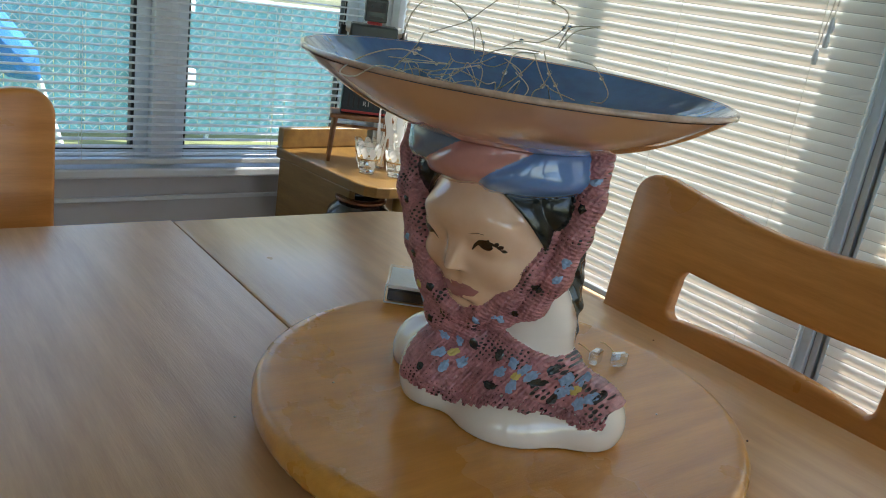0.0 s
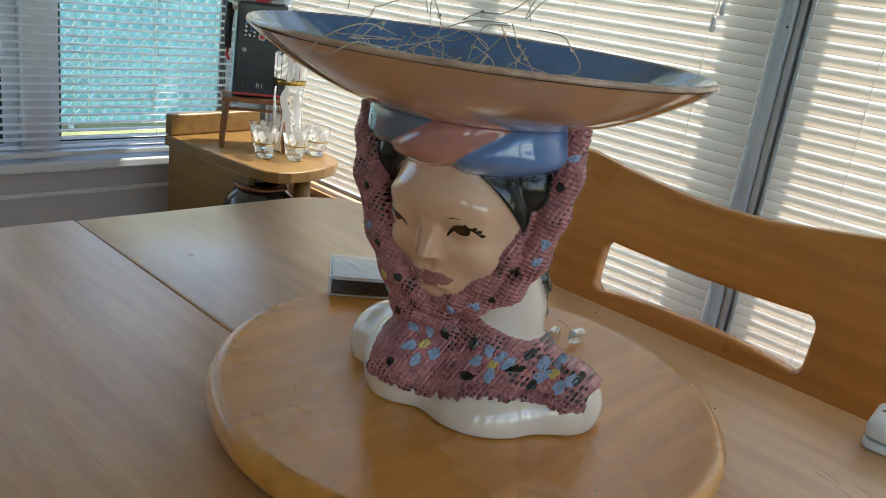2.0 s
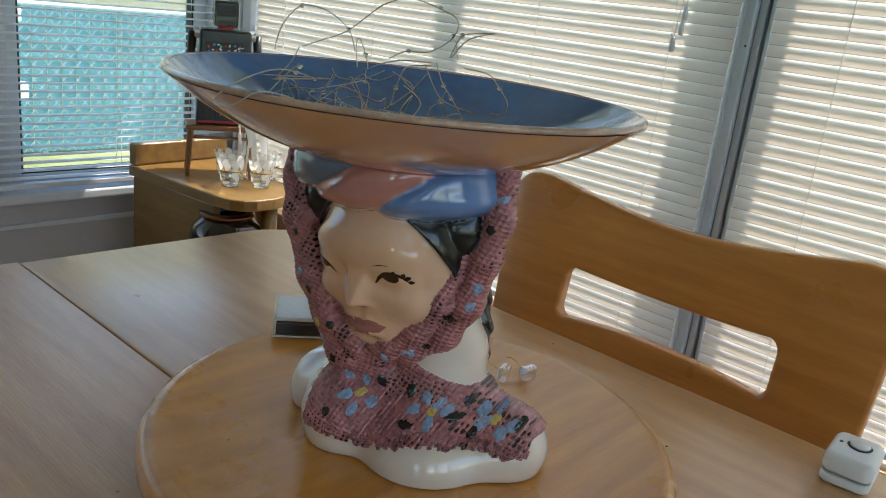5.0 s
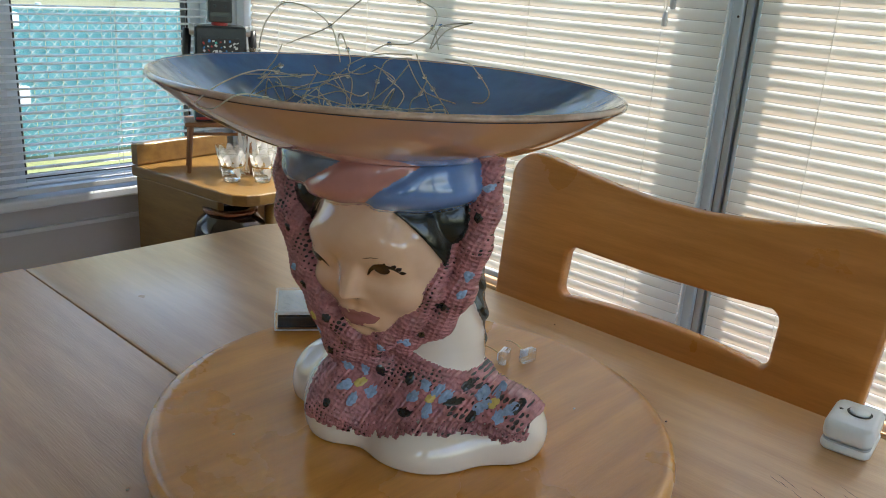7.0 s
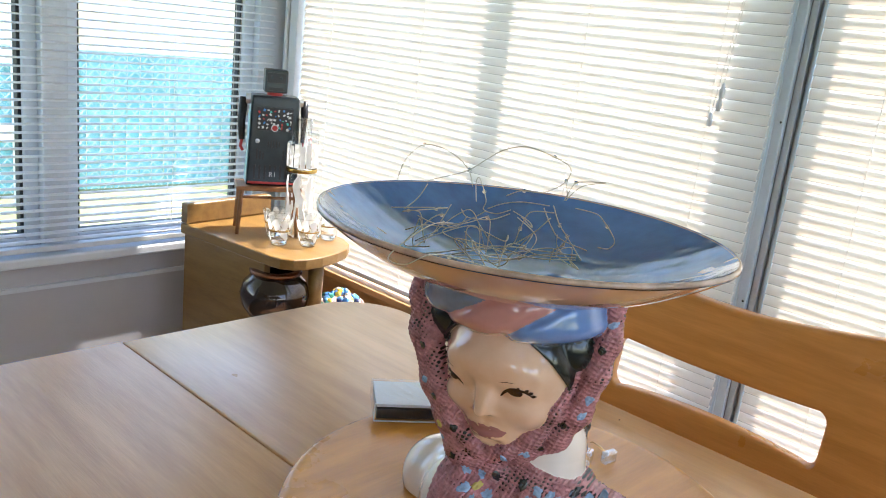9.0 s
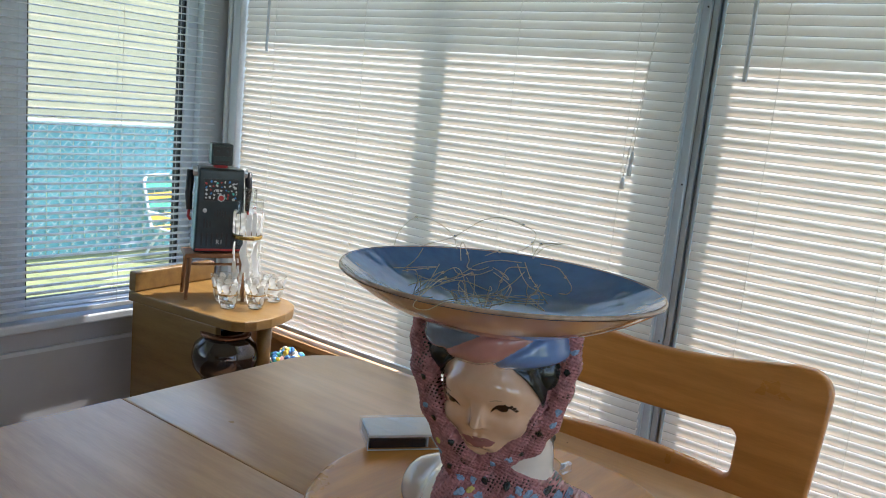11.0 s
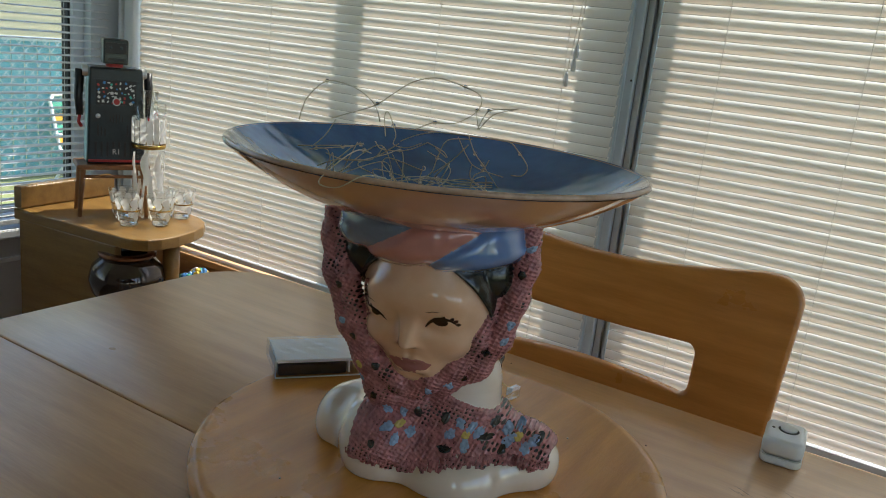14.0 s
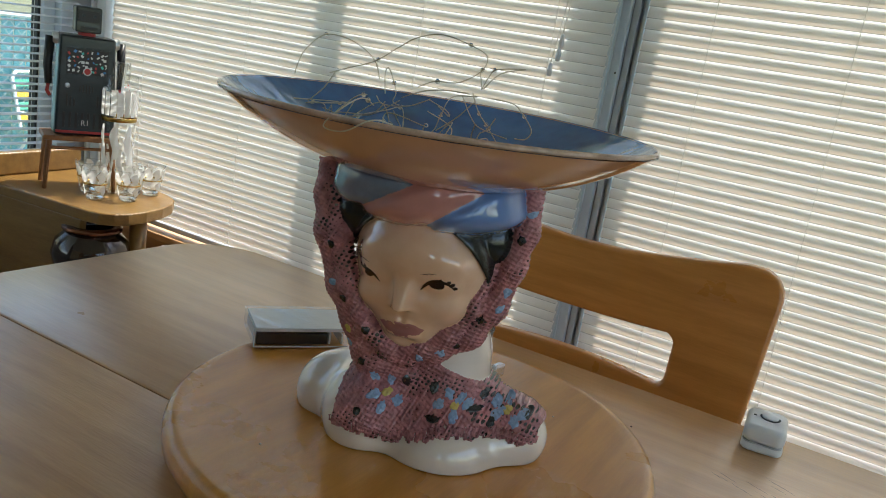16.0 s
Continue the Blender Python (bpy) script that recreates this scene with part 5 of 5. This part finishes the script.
def dish_mesh(inside):
    bm = bmesh.new()
    n, rings = 120, 26
    rows = []
    for k in range(rings + 1):
        s = k / rings
        z = 0.0455 * s ** 2.5
        row = []
        for i in range(n if k else 1):
            t = 2 * math.pi * i / n
            c, q = math.cos(t), math.sin(t)
            rad = (abs(c) ** 1.92 + abs(q) ** 1.92) ** (-1 / 1.92)
            ss = s * (0.985 if inside else 1.0)
            row.append(bm.verts.new((0.155 * ss * rad * c, 0.135 * ss * rad * q, z + (0.004 if inside else 0.0))))
        rows.append(row)
    for a, b in zip(rows, rows[1:]):
        for i in range(n):
            if len(a) == 1:
                bm.faces.new((a[0], b[i], b[(i + 1) % n]))
            else:
                bm.faces.new((a[i], b[i], b[(i + 1) % n], a[(i + 1) % n]))
    return bm


part("underside", dish_mesh(False), DISH_OUT, dish, "peach glazed underside", True)
part("inside", dish_mesh(True), DISH_IN, dish, "blue glazed inside", True)
bm = bmesh.new()
ring = []
for i in range(121):
    t = 2 * math.pi * i / 120
    c, q = math.cos(t), math.sin(t)
    rad = (abs(c) ** 1.92 + abs(q) ** 1.92) ** (-1 / 1.92)
    ring.append((0.1532 * rad * c, 0.1333 * rad * q, 0.0475))
add_tube(bm, ring, 0.0020, 8, False)
part("rim", bm, RIM, dish, "thin brown rim", True)

# ---- wire string lights in the dish ----
WIRE = material("silver_wire", (0.62, 0.58, 0.47), 0.35, 0.7, 0.2, 50)
BULB = glass("tiny_clear_bulb", (1.0, 0.96, 0.85), 0.1)
lights = thing("wire_string_lights", turn @ Matrix.Translation((0, 0, 0.2095)), "tangled silver wire string lights with tiny clear bulbs", "string lights")


def curve_points(ctrl, n=8):
    """A smooth line through control points."""
    c = [Vector(p) for p in ctrl]
    out = []
    for i in range(len(c) - 1):
        p0, p1, p2, p3 = c[max(i - 1, 0)], c[i], c[i + 1], c[min(i + 2, len(c) - 1)]
        for k in range(n):
            t = k / n
            out.append(0.5 * ((2 * p1) + (p2 - p0) * t + (2 * p0 - 5 * p1 + 4 * p2 - p3) * t * t + (3 * p1 - p0 - 3 * p2 + p3) * t ** 3))
    return out + [c[-1]]


def strand(ctrl, beads=()):
    p = curve_points(ctrl)
    part("wire", tube(p, 0.00042, 5), WIRE, lights, "", True)
    for k in beads:
        q = p[min(int(k * (len(p) - 1)), len(p) - 1)]
        bm = bmesh.new()
        bmesh.ops.create_icosphere(bm, subdivisions=2, radius=0.0017, matrix=Matrix.Translation(q))
        part("bulb", bm, BULB, lights, "", True)


strand([(-0.123, -0.03, 0.055), (-0.121, -0.03, 0.064), (-0.116, -0.03, 0.075), (-0.103, -0.03, 0.087), (-0.088, -0.03, 0.088), (-0.072, -0.03, 0.083), (-0.06, -0.03, 0.074), (-0.055, -0.03, 0.062)], (0.45,))
strand([(-0.091, -0.02, 0.061), (-0.079, -0.02, 0.066), (-0.057, -0.02, 0.075), (-0.041, -0.02, 0.087), (-0.028, -0.02, 0.096), (-0.01, -0.02, 0.101), (0.012, -0.02, 0.097), (0.025, -0.02, 0.091), (0.022, -0.02, 0.08), (0.007, -0.02, 0.07), (-0.01, -0.02, 0.068), (-0.022, -0.02, 0.062)], (0.2, 0.55, 0.72, 0.9))
strand([(0.027, -0.01, 0.069), (0.031, -0.01, 0.079), (0.036, -0.01, 0.084), (0.055, -0.01, 0.087)], (0.6,))
strand([(0.028, -0.01, 0.069), (0.038, -0.01, 0.081), (0.055, -0.01, 0.087)], ())
strand([(0.023, -0.03, 0.067), (0.02, -0.03, 0.079)], ())
strand([(-0.046, -0.02, 0.053), (-0.048, -0.02, 0.068), (-0.045, -0.02, 0.071), (-0.038, -0.02, 0.056), (-0.039, -0.02, 0.048), (-0.028, -0.02, 0.047), (-0.017, -0.02, 0.052)], (0.45,))
strand([(-0.032, 0.06, 0.057), (-0.041, 0.06, 0.053), (-0.061, 0.06, 0.031), (-0.048, 0.06, 0.031), (-0.041, 0.06, 0.033)], (0.1,))
strand([(0.033, -0.02, 0.063), (0.049, -0.02, 0.062), (0.056, -0.02, 0.057), (0.065, -0.02, 0.046), (0.062, -0.02, 0.039), (0.054, -0.02, 0.038)], (0.45,))
strand([(-0.079, -0.0, 0.063), (-0.086, -0.0, 0.051), (-0.097, -0.0, 0.04)], ())
strand([(-0.078, 0.03, 0.032), (-0.062, 0.03, 0.039), (-0.038, 0.03, 0.042), (-0.029, 0.03, 0.052)], ())
strand([(0.031, 0.02, 0.065), (0.014, 0.02, 0.062), (0.008, 0.02, 0.049), (0.004, 0.02, 0.037), (-0.008, 0.02, 0.03)], (0.5,))
strand([(0.029, 0.02, 0.061), (0.019, 0.02, 0.049), (0.006, 0.02, 0.038)], ())
strand([(0.023, 0.0, 0.066), (0.029, 0.0, 0.054), (0.036, 0.0, 0.046), (0.049, 0.0, 0.031)], (0.4, 0.7))
strand([(0.047, 0.03, 0.054), (0.043, 0.03, 0.046), (0.038, 0.03, 0.042), (0.036, 0.03, 0.033)], (0.3,))
strand([(-0.027, 0.0, 0.054), (-0.015, 0.0, 0.06), (0.0, 0.0, 0.064), (0.02, 0.0, 0.065)], ())
strand([(-0.085, 0.0, 0.037), (-0.068, 0.0, 0.034), (-0.047, 0.0, 0.039), (-0.028, 0.0, 0.052)], (0.5,))
strand([(-0.007, 0.0, 0.056), (0.006, 0.0, 0.051), (0.009, 0.0, 0.047), (-0.0, 0.0, 0.053)], ())
strand([(-0.039, 0.02, 0.054), (-0.033, 0.02, 0.049), (-0.015, 0.02, 0.051), (-0.001, 0.02, 0.058)], ())
strand([(0.016, 0.0, 0.063), (0.024, 0.0, 0.05), (0.032, 0.0, 0.043), (0.052, 0.0, 0.039)], ())
strand([(-0.030, 0.05, 0.050), (-0.024, 0.09, 0.057), (-0.024, 0.12, 0.053), (-0.028, 0.1375, 0.043), (-0.015, 0.1395, 0.042), (0.0, 0.1345, 0.0505), (0.012, 0.11, 0.044), (0.03, 0.07, 0.03)], (0.1, 0.8))
g = random.Random(77)
for i in range(9):
    cx = -0.05 + 0.035 * g.uniform(-1, 1) if i < 8 else 0.045 + 0.022 * g.uniform(-1, 1)
    ctrl = []
    a = g.uniform(0, 6.28)
    for k in range(6):
        a += g.uniform(-1.3, 1.3)
        R = 0.034 if i < 8 else 0.026
        ctrl.append((cx + R * math.cos(a) * g.uniform(0.4, 1.3), 0.01 + 0.05 * math.sin(a) * g.uniform(0.3, 1.0), 0.012 + 0.034 * g.random()))
    strand(ctrl, (g.uniform(0.1, 0.9), g.uniform(0.1, 0.9)) if i % 2 else ())
for i in range(5):
    ctrl = [(-0.06 + 0.01 * g.uniform(-1, 1), 0.02, 0.015), (-0.01, 0.03 * g.uniform(-1, 1), 0.02 + 0.015 * g.random()), (0.02, 0.03 * g.uniform(-1, 1), 0.03), (0.045, 0.0, 0.025 + 0.01 * g.random())]
    strand(ctrl, (0.5,))
